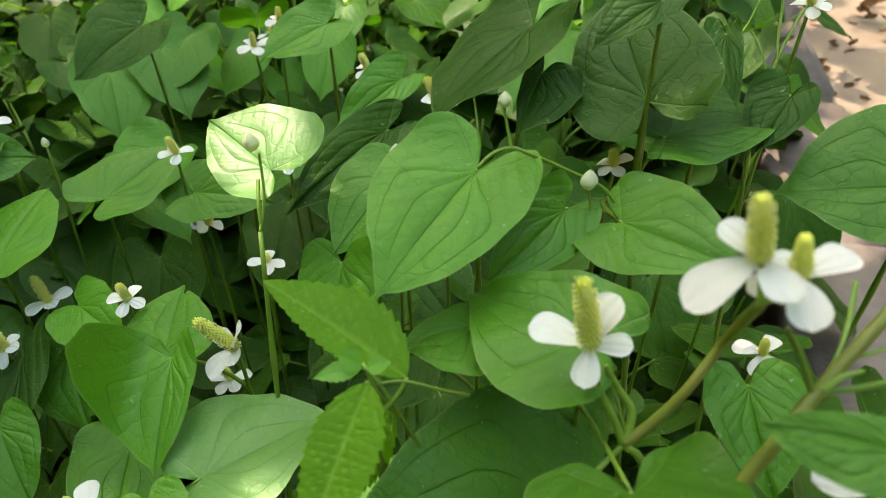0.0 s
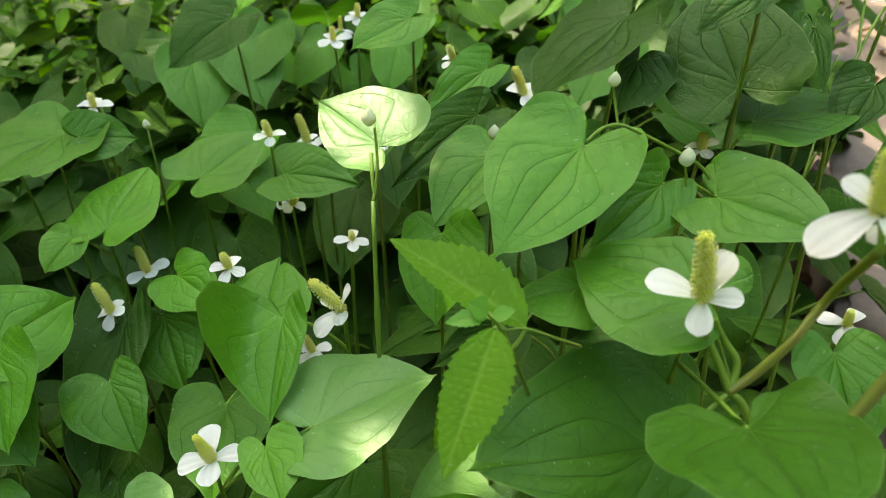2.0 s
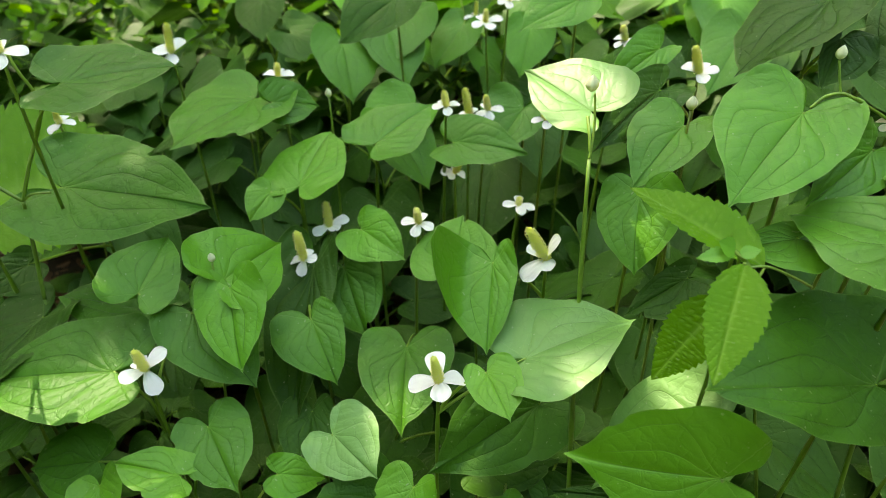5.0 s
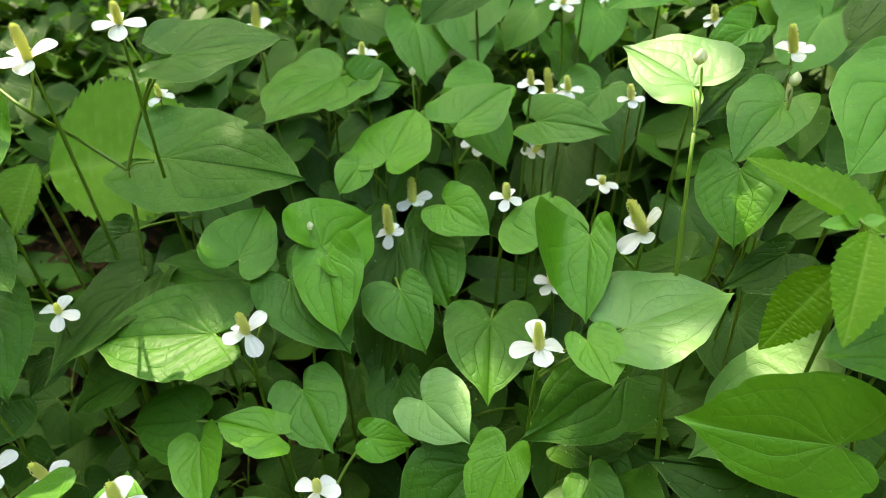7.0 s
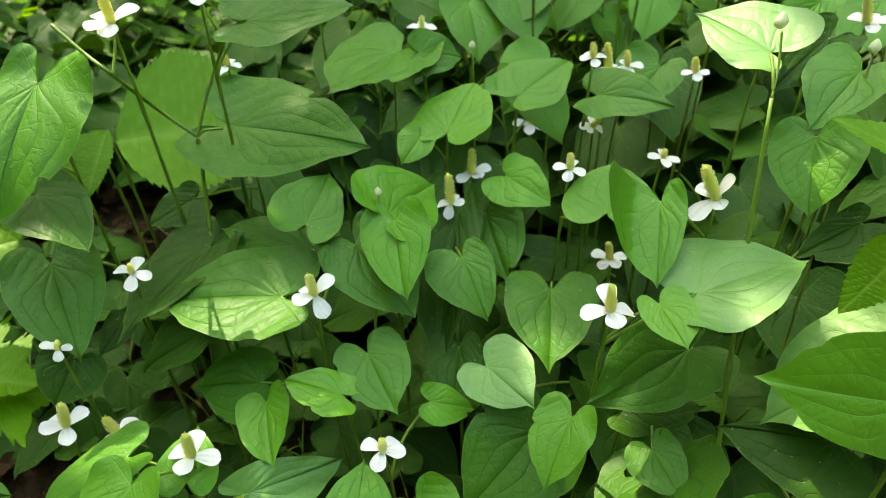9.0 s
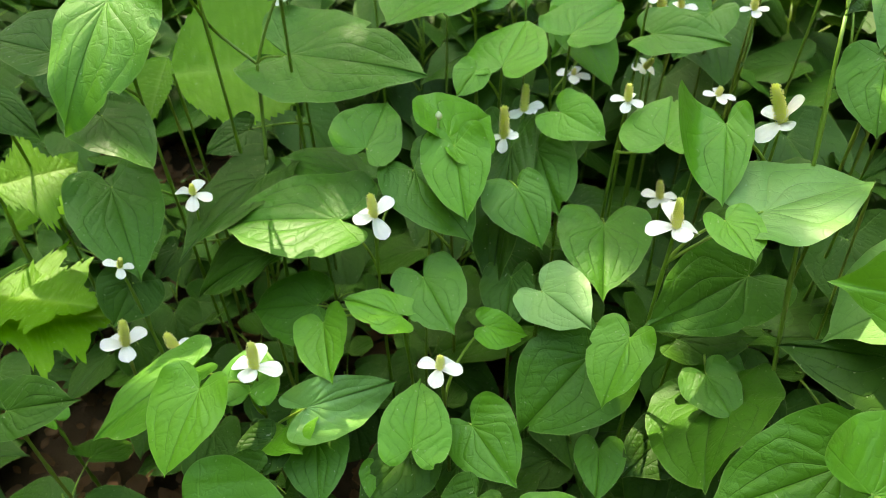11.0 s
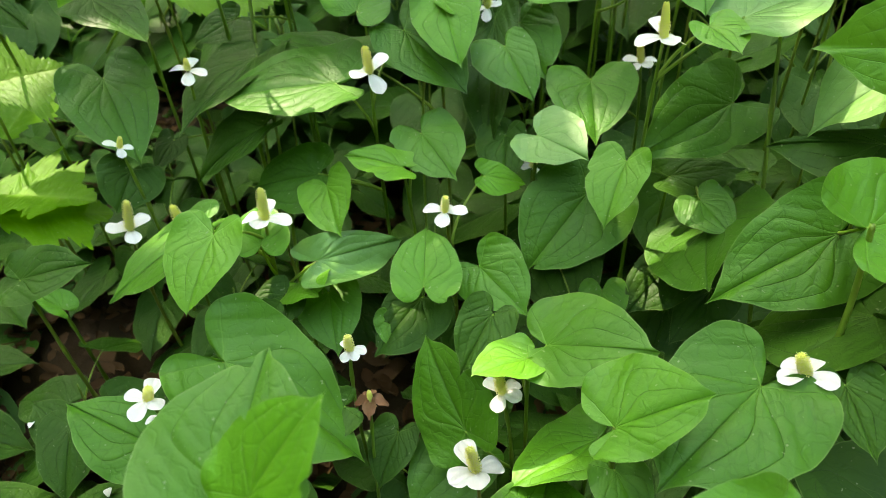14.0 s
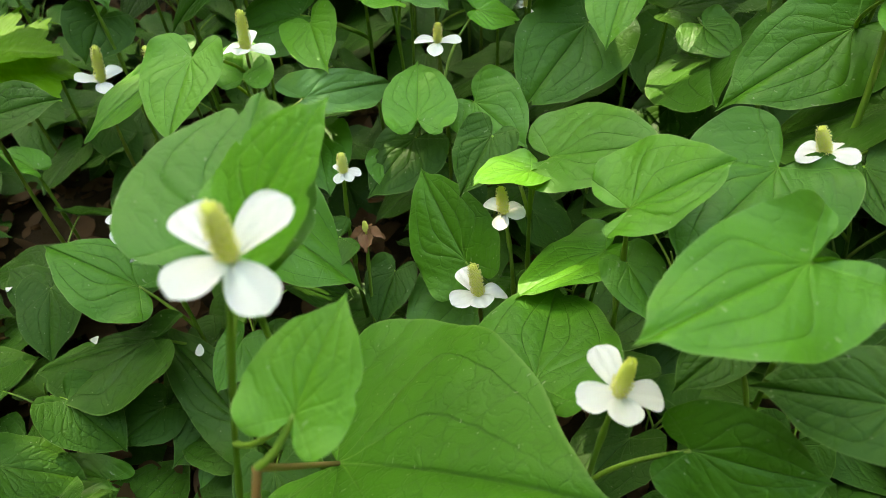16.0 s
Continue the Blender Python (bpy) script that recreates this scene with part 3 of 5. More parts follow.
leaf(p, (-0.1511, -0.0421, -0.3136), (39.7, 7.9, -78.9), 0.0405, 0.0279, 0.0159, LEAF, stalk=False, point=0.12)
leaf(p, (-0.1481, -0.0434, -0.3403), (-13.1, 12.6, -151.1), 0.0268, 0.0117, 0.0127, LEAF)
leaf(p, (-0.1813, -0.0845, -0.3653), (-3.8, -7.8, -7.3), 0.0651, 0.0293, 0.0319, LEAF_MID, point=0.12)
p = plant(-0.3606, -0.0332, -0.3439, (0, 0.04), 0.0011, None, "green herb with heart-shaped leaves and a white four-bracted flower")
flower(p, (-0.3606, -0.0332, -0.3439), (0.35, -0.01, 0.94), 0.0106, [(102, 0.0122, 3), (261, 0.0122, 0), (328, 0.0122, 43), (182, 0.0110, 4)], 0)
leaf(p, (-0.3794, -0.0269, -0.3939), (28.5, -9.1, 79.1), 0.0513, 0.0247, 0.0199, LEAF_MID, point=0.12)
leaf(p, (-0.3742, -0.0414, -0.4174), (-10.1, -1.1, 103.8), 0.0723, 0.0379, 0.0113, LEAF_DARK_SHADED)
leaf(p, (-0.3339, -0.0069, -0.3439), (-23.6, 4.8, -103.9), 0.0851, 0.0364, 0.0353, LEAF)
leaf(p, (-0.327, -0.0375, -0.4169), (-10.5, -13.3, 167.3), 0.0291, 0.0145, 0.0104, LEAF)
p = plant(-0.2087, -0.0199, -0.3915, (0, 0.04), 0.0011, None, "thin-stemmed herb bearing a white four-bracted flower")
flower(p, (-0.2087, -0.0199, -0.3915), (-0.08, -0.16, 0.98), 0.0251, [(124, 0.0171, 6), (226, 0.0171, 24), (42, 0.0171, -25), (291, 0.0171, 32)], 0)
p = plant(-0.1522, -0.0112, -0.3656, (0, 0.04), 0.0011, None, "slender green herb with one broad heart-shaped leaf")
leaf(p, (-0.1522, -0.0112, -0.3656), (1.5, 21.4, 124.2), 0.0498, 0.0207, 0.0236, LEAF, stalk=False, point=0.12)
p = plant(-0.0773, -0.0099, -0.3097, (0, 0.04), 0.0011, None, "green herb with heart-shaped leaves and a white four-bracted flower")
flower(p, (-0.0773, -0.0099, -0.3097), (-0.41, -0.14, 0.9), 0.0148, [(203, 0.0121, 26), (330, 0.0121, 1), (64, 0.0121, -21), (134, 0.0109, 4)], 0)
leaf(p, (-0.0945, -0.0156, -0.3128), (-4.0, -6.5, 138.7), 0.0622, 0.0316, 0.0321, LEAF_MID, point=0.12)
leaf(p, (-0.0601, -0.0074, -0.3168), (-14.2, 13.4, -171.1), 0.0306, 0.0152, 0.0096, LEAF_DARK_SHADED)
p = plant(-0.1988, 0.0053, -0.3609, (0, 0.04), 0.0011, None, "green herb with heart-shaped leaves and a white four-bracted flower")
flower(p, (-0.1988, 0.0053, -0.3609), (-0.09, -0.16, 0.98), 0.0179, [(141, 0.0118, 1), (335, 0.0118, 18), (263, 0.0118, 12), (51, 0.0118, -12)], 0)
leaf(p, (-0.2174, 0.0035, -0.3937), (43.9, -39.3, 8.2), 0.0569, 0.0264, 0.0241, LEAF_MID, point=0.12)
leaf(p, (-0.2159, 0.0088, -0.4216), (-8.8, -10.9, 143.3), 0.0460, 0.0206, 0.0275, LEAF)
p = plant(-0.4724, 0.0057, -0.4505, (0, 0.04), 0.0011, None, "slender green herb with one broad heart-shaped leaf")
leaf(p, (-0.4724, 0.0057, -0.4505), (21.1, -6.5, 67.5), 0.0392, 0.0174, 0.0159, LEAF_DARK_SHADED, stalk=False)
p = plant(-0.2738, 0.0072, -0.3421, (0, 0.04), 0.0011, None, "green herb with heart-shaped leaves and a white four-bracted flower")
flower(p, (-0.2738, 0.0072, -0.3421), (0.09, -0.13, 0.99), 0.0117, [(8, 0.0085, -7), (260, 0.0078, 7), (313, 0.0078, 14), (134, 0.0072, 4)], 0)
leaf(p, (-0.2783, -0.0036, -0.3744), (-1.4, -19.7, 119.5), 0.0310, 0.0150, 0.0116, LEAF_DARK_SHADED)
leaf(p, (-0.256, 0.0087, -0.4096), (-15.3, -9, 168.1), 0.0309, 0.0128, 0.0143, LEAF_DARK_SHADED)
p = plant(-0.1874, 0.0095, -0.3391, (0, 0.04), 0.0011, None, "leafy green herb with heart-shaped leaves and no flower")
leaf(p, (-0.1874, 0.0095, -0.3391), (17.4, 6.8, 126.8), 0.0309, 0.0131, 0.0167, LEAF_PALE, stalk=False, point=0.12)
leaf(p, (-0.2072, 0.0385, -0.3412), (-19.4, -10.3, 159.3), 0.0347, 0.0147, 0.0150, LEAF_DARK_SHADED)
leaf(p, (-0.1787, 0.0164, -0.3361), (30.0, 17.1, -101.4), 0.0548, 0.0276, 0.0225, LEAF, point=0.12)
p = plant(-0.0511, 0.0640, -0.2955, (0, 0.04), 0.0011, None, "leafy green herb with heart-shaped leaves and no flower")
leaf(p, (-0.0511, 0.0640, -0.2955), (-23.6, -23.9, 123.2), 0.0639, 0.0293, 0.0272, LEAF_MID, stalk=False, point=0.12)
leaf(p, (-0.0582, 0.0304, -0.2664), (3.8, 26.9, -65.0), 0.0580, 0.0290, 0.0290, LEAF, point=0.12)
p = plant(-0.3234, 0.0674, -0.3590, (0, 0.04), 0.0011, None, "leafy green herb with heart-shaped leaves and no flower")
leaf(p, (-0.3234, 0.0674, -0.3590), (31.5, 11.4, -131.1), 0.0350, 0.0186, 0.0182, LEAF_PALE, stalk=False, point=0.12)
leaf(p, (-0.3273, 0.0551, -0.3571), (-4.4, -14.8, 148.1), 0.0287, 0.0162, 0.0134, LEAF_DARK_SHADED)
leaf(p, (-0.3275, 0.0315, -0.3582), (-1.6, -20, 130.2), 0.0431, 0.0177, 0.0158, LEAF_DARK_SHADED)
leaf(p, (-0.3071, 0.0683, -0.3663), (-13.9, -3.2, -159), 0.0396, 0.0194, 0.0217, LEAF)
p = plant(-0.4875, 0.0590, -0.3919, (0, 0.04), 0.0011, None, "slender green herb with one broad heart-shaped leaf")
leaf(p, (-0.4875, 0.059, -0.3919), (21.8, -9, 70.9), 0.0287, 0.0064, 0.0117, LEAF, stalk=False)
p = plant(-0.0202, 0.0862, -0.2153, (0, 0.04), 0.0011, None, "leafy green herb with heart-shaped leaves and no flower")
# Lighter green makes up for the weak light on this steeply turned blade.
leaf(p, (-0.0202, 0.0862, -0.2153), (-8.5, -68.2, 97.9), 0.0565, 0.0227, 0.0310, LEAF_PALE, stalk=False, point=0.12)
leaf(p, (-0.0424, 0.0268, -0.3102), (-39.0, -12.1, 58.2), 0.0709, 0.0366, 0.0343, LEAF_DARK_SHADED, point=0.12)
p = plant(-0.3366, 0.0712, -0.3158, (0, 0.04), 0.0011, None, "green herb with heart-shaped leaves and a white four-bracted flower")
flower(p, (-0.3366, 0.0712, -0.3158), (0.15, -0.07, 0.99), 0.0219, [(168, 0.0151, -16), (12, 0.0151, -1), (275, 0.0151, 22), (102, 0.0151, 11)], 0)
leaf(p, (-0.3518, 0.0441, -0.3061), (-21.7, 3.1, 173.3), 0.0442, 0.0195, 0.0244, LEAF_PALE, point=0.12)
leaf(p, (-0.3742, 0.0669, -0.3221), (-14.3, 10.0, 128.9), 0.0633, 0.0337, 0.0230, LEAF, point=0.12)
leaf(p, (-0.3388, 0.0640, -0.3290), (24, 8, 20.0), 0.0310, 0.0175, 0.0165, LEAF)
leaf(p, (-0.3116, 0.0727, -0.3454), (-9.9, 43.8, -57.5), 0.0575, 0.0149, 0.0261, LEAF_SUNLIT, roll=(0.0, 0.8))
p = plant(0.0855, 0.0766, -0.1076, (0, 0.04), 0.0011, None, "slender green herb with one broad heart-shaped leaf")
leaf(p, (0.0855, 0.0766, -0.1076), (-5.5, -18.2, 64.4), 0.0248, 0.0107, 0.0060, LEAF_MID, stalk=False)
p = plant(0.0996, 0.0873, -0.1351, (0, 0.04), 0.0011, None, "thin-stemmed herb bearing a white four-bracted flower")
flower(p, (0.0996, 0.0873, -0.1351), (-0.29, 0.01, 0.96), 0.0179, [(175, 0.0170, 19), (94, 0.0150, -9), (255, 0.0160, 3), (355, 0.0140, 4)], 0)
p = plant(-0.4065, 0.0955, -0.3516, (0, 0.04), 0.0011, None, "thin-stemmed herb bearing a white four-bracted flower")
flower(p, (-0.4065, 0.0955, -0.3516), (0.05, -0.18, 0.98), 0.0256, [(92, 0.0155, -5), (200, 0.0155, -15), (350, 0.0155, 44), (275, 0.0140, 4)], 0)
p = plant(-0.4473, 0.0981, -0.3541, (0, 0.04), 0.0011, None, "thin-stemmed herb bearing a white four-bracted flower")
flower(p, (-0.4473, 0.0981, -0.3541), (0.27, -0.02, 0.96), 0.0246, [(230, 0.0154, 17), (68, 0.0154, 11), (309, 0.0154, 9), (159, 0.0154, -10)], 0)
p = plant(-0.2416, 0.1017, -0.3263, (0, 0.04), 0.0011, None, "green herb with heart-shaped leaves and a white four-bracted flower")
flower(p, (-0.2416, 0.1017, -0.3263), (0.1, -0.11, 0.99), 0.0117, [(170, 0.0133, -9), (359, 0.0133, 18), (270, 0.0133, 10), (67, 0.0133, -22)], 0)
leaf(p, (-0.2230, 0.1383, -0.3254), (-13.4, 19.3, -82.2), 0.0271, 0.0118, 0.0142, LEAF, point=0.12)
leaf(p, (-0.2484, 0.0637, -0.3505), (27.3, 2.5, 8.0), 0.0404, 0.0188, 0.0213, LEAF, point=0.12)
leaf(p, (-0.2207, 0.0896, -0.3555), (-8.5, 28.8, -139.9), 0.0412, 0.0241, 0.0197, LEAF, point=0.12)
leaf(p, (-0.2681, 0.0643, -0.3771), (-19.2, -2.3, -168.7), 0.0197, 0.0145, 0.0116, LEAF)
p = plant(-0.0241, 0.1133, -0.2770, (0, 0.04), 0.0011, None, "slender green herb with one broad heart-shaped leaf")
leaf(p, (-0.0241, 0.1133, -0.277), (0, -24.8, 86.1), 0.0518, 0.0310, 0.0078, LEAF_DARK_SHADED, stalk=False)
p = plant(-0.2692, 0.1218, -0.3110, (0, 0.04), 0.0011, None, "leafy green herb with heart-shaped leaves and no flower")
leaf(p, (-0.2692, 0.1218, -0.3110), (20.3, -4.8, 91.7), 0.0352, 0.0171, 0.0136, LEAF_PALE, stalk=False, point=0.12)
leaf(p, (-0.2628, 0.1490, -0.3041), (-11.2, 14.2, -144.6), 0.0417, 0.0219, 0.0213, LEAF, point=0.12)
leaf(p, (-0.253, 0.0762, -0.3718), (-15.3, -16.1, 149.1), 0.0445, 0.0237, 0.0171, LEAF_DARK_SHADED)
p = plant(-0.1474, 0.1154, -0.3911, (0, 0.04), 0.0011, None, "slender green herb with one broad heart-shaped leaf")
leaf(p, (-0.1474, 0.1154, -0.3911), (-13.9, 3, -175), 0.0302, 0.0163, 0.0148, LEAF, stalk=False)
p = plant(-0.4460, 0.1171, -0.3043, (0, 0.04), 0.0011, None, "green herb with heart-shaped leaves and a white four-bracted flower")
flower(p, (-0.446, 0.1171, -0.3043), (0.38, 0.01, 0.92), 0.0080, [(197, 0.0096, 13), (309, 0.0088, -4), (138, 0.0088, -25), (43, 0.0082, 4)], 2)
leaf(p, (-0.4539, 0.1292, -0.3297), (-32, -23.7, -169.6), 0.0309, 0.0225, 0.0202, LEAF_DARK_SHADED)
p = plant(-0.0211, 0.1273, -0.1468, (0, 0.04), 0.0011, None, "bright green plant with toothed leaves growing among the herbs")
toothed_leaf(p, (-0.0211, 0.1273, -0.1468), (-18.6, -1.3, 161.8), 0.0479, 0.0117, 0.0099, stalk=False)
toothed_leaf(p, (-0.0107, 0.1354, -0.1538), (15, -9.8, 54.7), 0.0577, 0.0087, 0.0151)
toothed_leaf(p, (-0.0165, 0.1457, -0.1783), (-49.7, -11.6, 136.1), 0.0460, 0.0125, 0.0125, 16, 0.13)
p = plant(-0.1321, 0.1385, -0.2362, (0, 0.04), 0.0011, None, "green herb with heart-shaped leaves and a white four-bracted flower")
flower(p, (-0.1321, 0.1385, -0.2362), (-0.1, -0.17, 0.98), 0.0190, [(105, 0.0147, 13), (193, 0.0147, -0), (35, 0.0147, -26), (286, 0.0147, 20)], 1)
leaf(p, (-0.0929, 0.1525, -0.2311), (17.6, 0.8, -66.5), 0.0564, 0.0328, 0.0283, LEAF_SUNLIT, point=0.12)
leaf(p, (-0.1104, 0.1421, -0.2319), (0.3, 10.5, -153.6), 0.0274, 0.0149, 0.0113, LEAF_PALE, point=0.12)
leaf(p, (-0.1436, 0.1227, -0.3004), (-28.5, 7.2, 156.1), 0.0390, 0.0154, 0.0194, LEAF_PALE, point=0.12)
leaf(p, (-0.1605, 0.1345, -0.3302), (-28.0, -16.5, 150.3), 0.0623, 0.0328, 0.0319, LEAF_MID, point=0.12)
p = plant(0.0452, 0.1441, -0.1451, (0, 0.04), 0.0011, None, "leafy green herb with heart-shaped leaves and no flower")
leaf(p, (0.0452, 0.1441, -0.1451), (-3.1, -13.5, 53.1), 0.0488, 0.0316, 0.0188, LEAF, stalk=False, point=0.12)
leaf(p, (0.0457, 0.0936, -0.1486), (37.7, 14.4, -177.6), 0.0581, 0.0251, 0.0276, LEAF_MID, point=0.12)
leaf(p, (0.0412, 0.1253, -0.2001), (14.4, -22.0, 102.9), 0.0737, 0.0231, 0.0399, LEAF_MID, point=0.12)
p = plant(-0.3618, 0.1445, -0.3012, (0, 0.04), 0.0011, None, "slender green herb with one broad heart-shaped leaf")
leaf(p, (-0.3618, 0.1445, -0.3012), (-30.4, -23, 113.7), 0.0650, 0.0156, 0.0242, LEAF_DARK_SHADED, stalk=False)
p = plant(-0.1931, 0.1524, -0.3042, (0, 0.04), 0.0011, None, "slender green herb with one broad heart-shaped leaf")
leaf(p, (-0.1931, 0.1524, -0.3042), (7.9, 22.3, -129.2), 0.0384, 0.0237, 0.0191, LEAF_SUNLIT, stalk=False, point=0.12)
p = plant(-0.5566, 0.1516, -0.2848, (0, 0.04), 0.0011, None, "bright green plant with toothed leaves growing among the herbs")
toothed_leaf(p, (-0.5566, 0.1516, -0.2848), (-1.5, 25.6, -43.1), 0.0508, 0.0276, 0.0422, 16, 0.25, 2, stalk=False)
toothed_leaf(p, (-0.5300, 0.0860, -0.3400), (-20.3, 8.3, -50.0), 0.0700, 0.0380, 0.0480, 12, 0.24, 3)
toothed_leaf(p, (-0.5497, 0.1061, -0.3387), (-4.8, -9.3, -77.7), 0.0700, 0.0480, 0.0420, 12, 0.24, 3)
p = plant(-0.4082, 0.1548, -0.2703, (0, 0.04), 0.0011, None, "thin-stemmed herb bearing a white four-bracted flower")
flower(p, (-0.4082, 0.1548, -0.2703), (0.17, -0.13, 0.98), 0.0081, [(178, 0.0121, -14), (94, 0.0121, 11), (0, 0.0121, 4), (293, 0.0121, -9)], 1)
p = plant(-0.2928, 0.1555, -0.2690, (0, 0.04), 0.0011, None, "green herb with heart-shaped leaves and a white four-bracted flower")
flower(p, (-0.2928, 0.1555, -0.269), (0.03, -0.2, 0.98), 0.0184, [(48, 0.0152, 23), (240, 0.0149, 23), (312, 0.0149, -14), (140, 0.0149, -15)], 0)
leaf(p, (-0.2778, 0.1889, -0.2566), (-21.6, 16.1, -131.5), 0.0567, 0.0265, 0.0249, LEAF_MID, point=0.12)
leaf(p, (-0.3167, 0.1601, -0.2787), (0.7, -9.2, 98.1), 0.0798, 0.0351, 0.0369, LEAF_MID, point=0.12)
leaf(p, (-0.3284, 0.1355, -0.3289), (-11.8, -34.1, 102.5), 0.0484, 0.0252, 0.0221, LEAF_MID, point=0.12)
leaf(p, (-0.3172, 0.1187, -0.3254), (-10.7, 28.9, -162.0), 0.0385, 0.0177, 0.0188, LEAF_PALE, roll=(0.0, 0.25), point=0.12)
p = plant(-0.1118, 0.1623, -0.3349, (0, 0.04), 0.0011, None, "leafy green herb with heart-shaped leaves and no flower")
leaf(p, (-0.1118, 0.1623, -0.3349), (9.2, 17.2, -77), 0.0474, 0.0129, 0.0174, LEAF_DARK_SHADED, stalk=False)
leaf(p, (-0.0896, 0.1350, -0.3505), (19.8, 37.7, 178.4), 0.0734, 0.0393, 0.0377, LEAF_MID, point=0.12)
leaf(p, (-0.1064, 0.1325, -0.3815), (-13.6, -7, 140.8), 0.0425, 0.0227, 0.0174, LEAF_DARK_SHADED)
leaf(p, (-0.0808, 0.126, -0.3926), (-19.2, -7.3, 144.4), 0.0441, 0.0210, 0.0138, LEAF_DARK_SHADED)
p = plant(-0.1965, 0.1680, -0.3367, (0, 0.04), 0.0011, None, "thin-stemmed herb bearing a white four-bracted flower")
flower(p, (-0.1965, 0.168, -0.3367), (0.29, -0.25, 0.92), 0.0077, [(199, 0.0075, -7), (308, 0.0075, 25), (74, 0.0067, 4), (136, 0.0065, 4)], 0)
p = plant(0.1144, 0.1695, -0.1796, (0, 0.04), 0.0011, None, "green herb with heart-shaped leaves and a white four-bracted flower")
flower(p, (0.1144, 0.1695, -0.1796), (-0.16, -0.12, 0.98), 0.0079, [(155, 0.0104, -0), (44, 0.0100, -2), (284, 0.0100, 8), (239, 0.0100, -4)], 2)
leaf(p, (0.1051, 0.1557, -0.1818), (-15.9, 9.2, 173.3), 0.0386, 0.0172, 0.0162, LEAF_MID)
p = plant(-0.5486, 0.1714, -0.2284, (0, 0.04), 0.0011, None, "slender green herb with one broad heart-shaped leaf")
leaf(p, (-0.5486, 0.1714, -0.2284), (-25, 11.7, -106.9), 0.0419, 0.0106, 0.0186, LEAF_DARK_SHADED, stalk=False)
p = plant(-0.2149, 0.1804, -0.3220, (0, 0.04), 0.0011, None, "slender green herb with one broad heart-shaped leaf")
leaf(p, (-0.2149, 0.1804, -0.322), (-19.2, 0.2, -172.2), 0.0387, 0.0146, 0.0187, LEAF_DARK_SHADED, stalk=False)
p = plant(-0.4516, 0.1877, -0.1674, (0, 0.04), 0.0011, None, "leafy green herb with heart-shaped leaves and no flower")
leaf(p, (-0.4516, 0.1877, -0.1674), (-30.0, -8.5, -178.9), 0.0793, 0.0380, 0.0230, LEAF, droop=0.25, stalk=False, point=0.2)
leaf(p, (-0.4862, 0.1714, -0.195), (19.5, -22.3, 94.1), 0.0384, 0.0196, 0.0309, LEAF_DARK_SHADED)
leaf(p, (-0.4668, 0.1687, -0.2317), (-11.7, -3.3, -115.5), 0.0528, 0.0230, 0.0261, LEAF_MID, point=0.12)
leaf(p, (-0.4788, 0.1672, -0.2845), (-23.8, 4.6, -141.4), 0.0684, 0.0301, 0.0299, LEAF_MID, point=0.12)
p = plant(-0.0858, 0.1983, -0.2068, (0, 0.04), 0.0011, None, "green herb with heart-shaped leaves and a white four-bracted flower")
flower(p, (-0.0858, 0.1983, -0.2068), (-0.4, -0.28, 0.87), 0.0259, [(10, 0.0160, 40), (140, 0.0115, 20), (225, 0.0165, 5), (290, 0.0120, 20)], 0)
leaf(p, (-0.1123, 0.1943, -0.2093), (-21.4, 12.9, 175.5), 0.0460, 0.0134, 0.0318, LEAF, roll=(0.0, 0.9), point=0.12)
leaf(p, (-0.0823, 0.1762, -0.2913), (-5.1, -32.1, 134.7), 0.0691, 0.0258, 0.0298, LEAF_MID, point=0.12)
leaf(p, (-0.0975, 0.1354, -0.3323), (-5.1, 21.7, -152.5), 0.0307, 0.0143, 0.0169, LEAF, point=0.12)
leaf(p, (-0.0879, 0.1621, -0.3448), (-20.1, 17.1, -155.8), 0.0301, 0.0121, 0.0227, LEAF)
p = plant(0.0116, 0.2009, -0.1229, (0, 0.04), 0.0011, None, "leafy green herb with heart-shaped leaves and no flower")
leaf(p, (0.0116, 0.2009, -0.1229), (-13.5, -9.7, 145.2), 0.0580, 0.0244, 0.0293, LEAF, stalk=False, point=0.12)
leaf(p, (0.0106, 0.1642, -0.1604), (-2.6, 0.2, 101.3), 0.0273, 0.0229, 0.0094, LEAF)
leaf(p, (-0.0156, 0.2013, -0.2151), (-18.2, -12.9, 125.3), 0.0363, 0.0216, 0.0098, LEAF_DARK_SHADED)
p = plant(-0.2595, 0.1979, -0.2384, (0, 0.04), 0.0011, None, "leafy green herb with heart-shaped leaves and no flower")
leaf(p, (-0.2595, 0.1979, -0.2384), (-1.6, 31.9, -24.3), 0.0487, 0.0311, 0.0253, LEAF, stalk=False, point=0.12)
leaf(p, (-0.2537, 0.1923, -0.2388), (-26.1, 13.6, -167.3), 0.0468, 0.0203, 0.0210, LEAF, point=0.12)
leaf(p, (-0.3069, 0.1888, -0.2454), (21.6, 17.4, 2.0), 0.0427, 0.0244, 0.0195, LEAF, point=0.12)
leaf(p, (-0.3209, 0.2171, -0.2881), (20.6, -0.0, 96.5), 0.0608, 0.0272, 0.0284, LEAF_MID, point=0.12)
p = plant(-0.4073, 0.2061, -0.1381, (0, 0.04), 0.0011, None, "green herb with heart-shaped leaves and a white four-bracted flower")
flower(p, (-0.4073, 0.2061, -0.1381), (0.13, -0.18, 0.98), 0.0208, [(49, 0.0169, 15), (254, 0.0161, 15), (294, 0.0161, 9), (152, 0.0147, 4)], 0)
leaf(p, (-0.4428, 0.1661, -0.3291), (-15.1, -16.4, 176.4), 0.0268, 0.0110, 0.0106, LEAF_DARK_SHADED)
p = plant(0.1748, 0.2082, -0.1339, (0, 0.04), 0.0011, None, "slender green herb with one broad heart-shaped leaf")
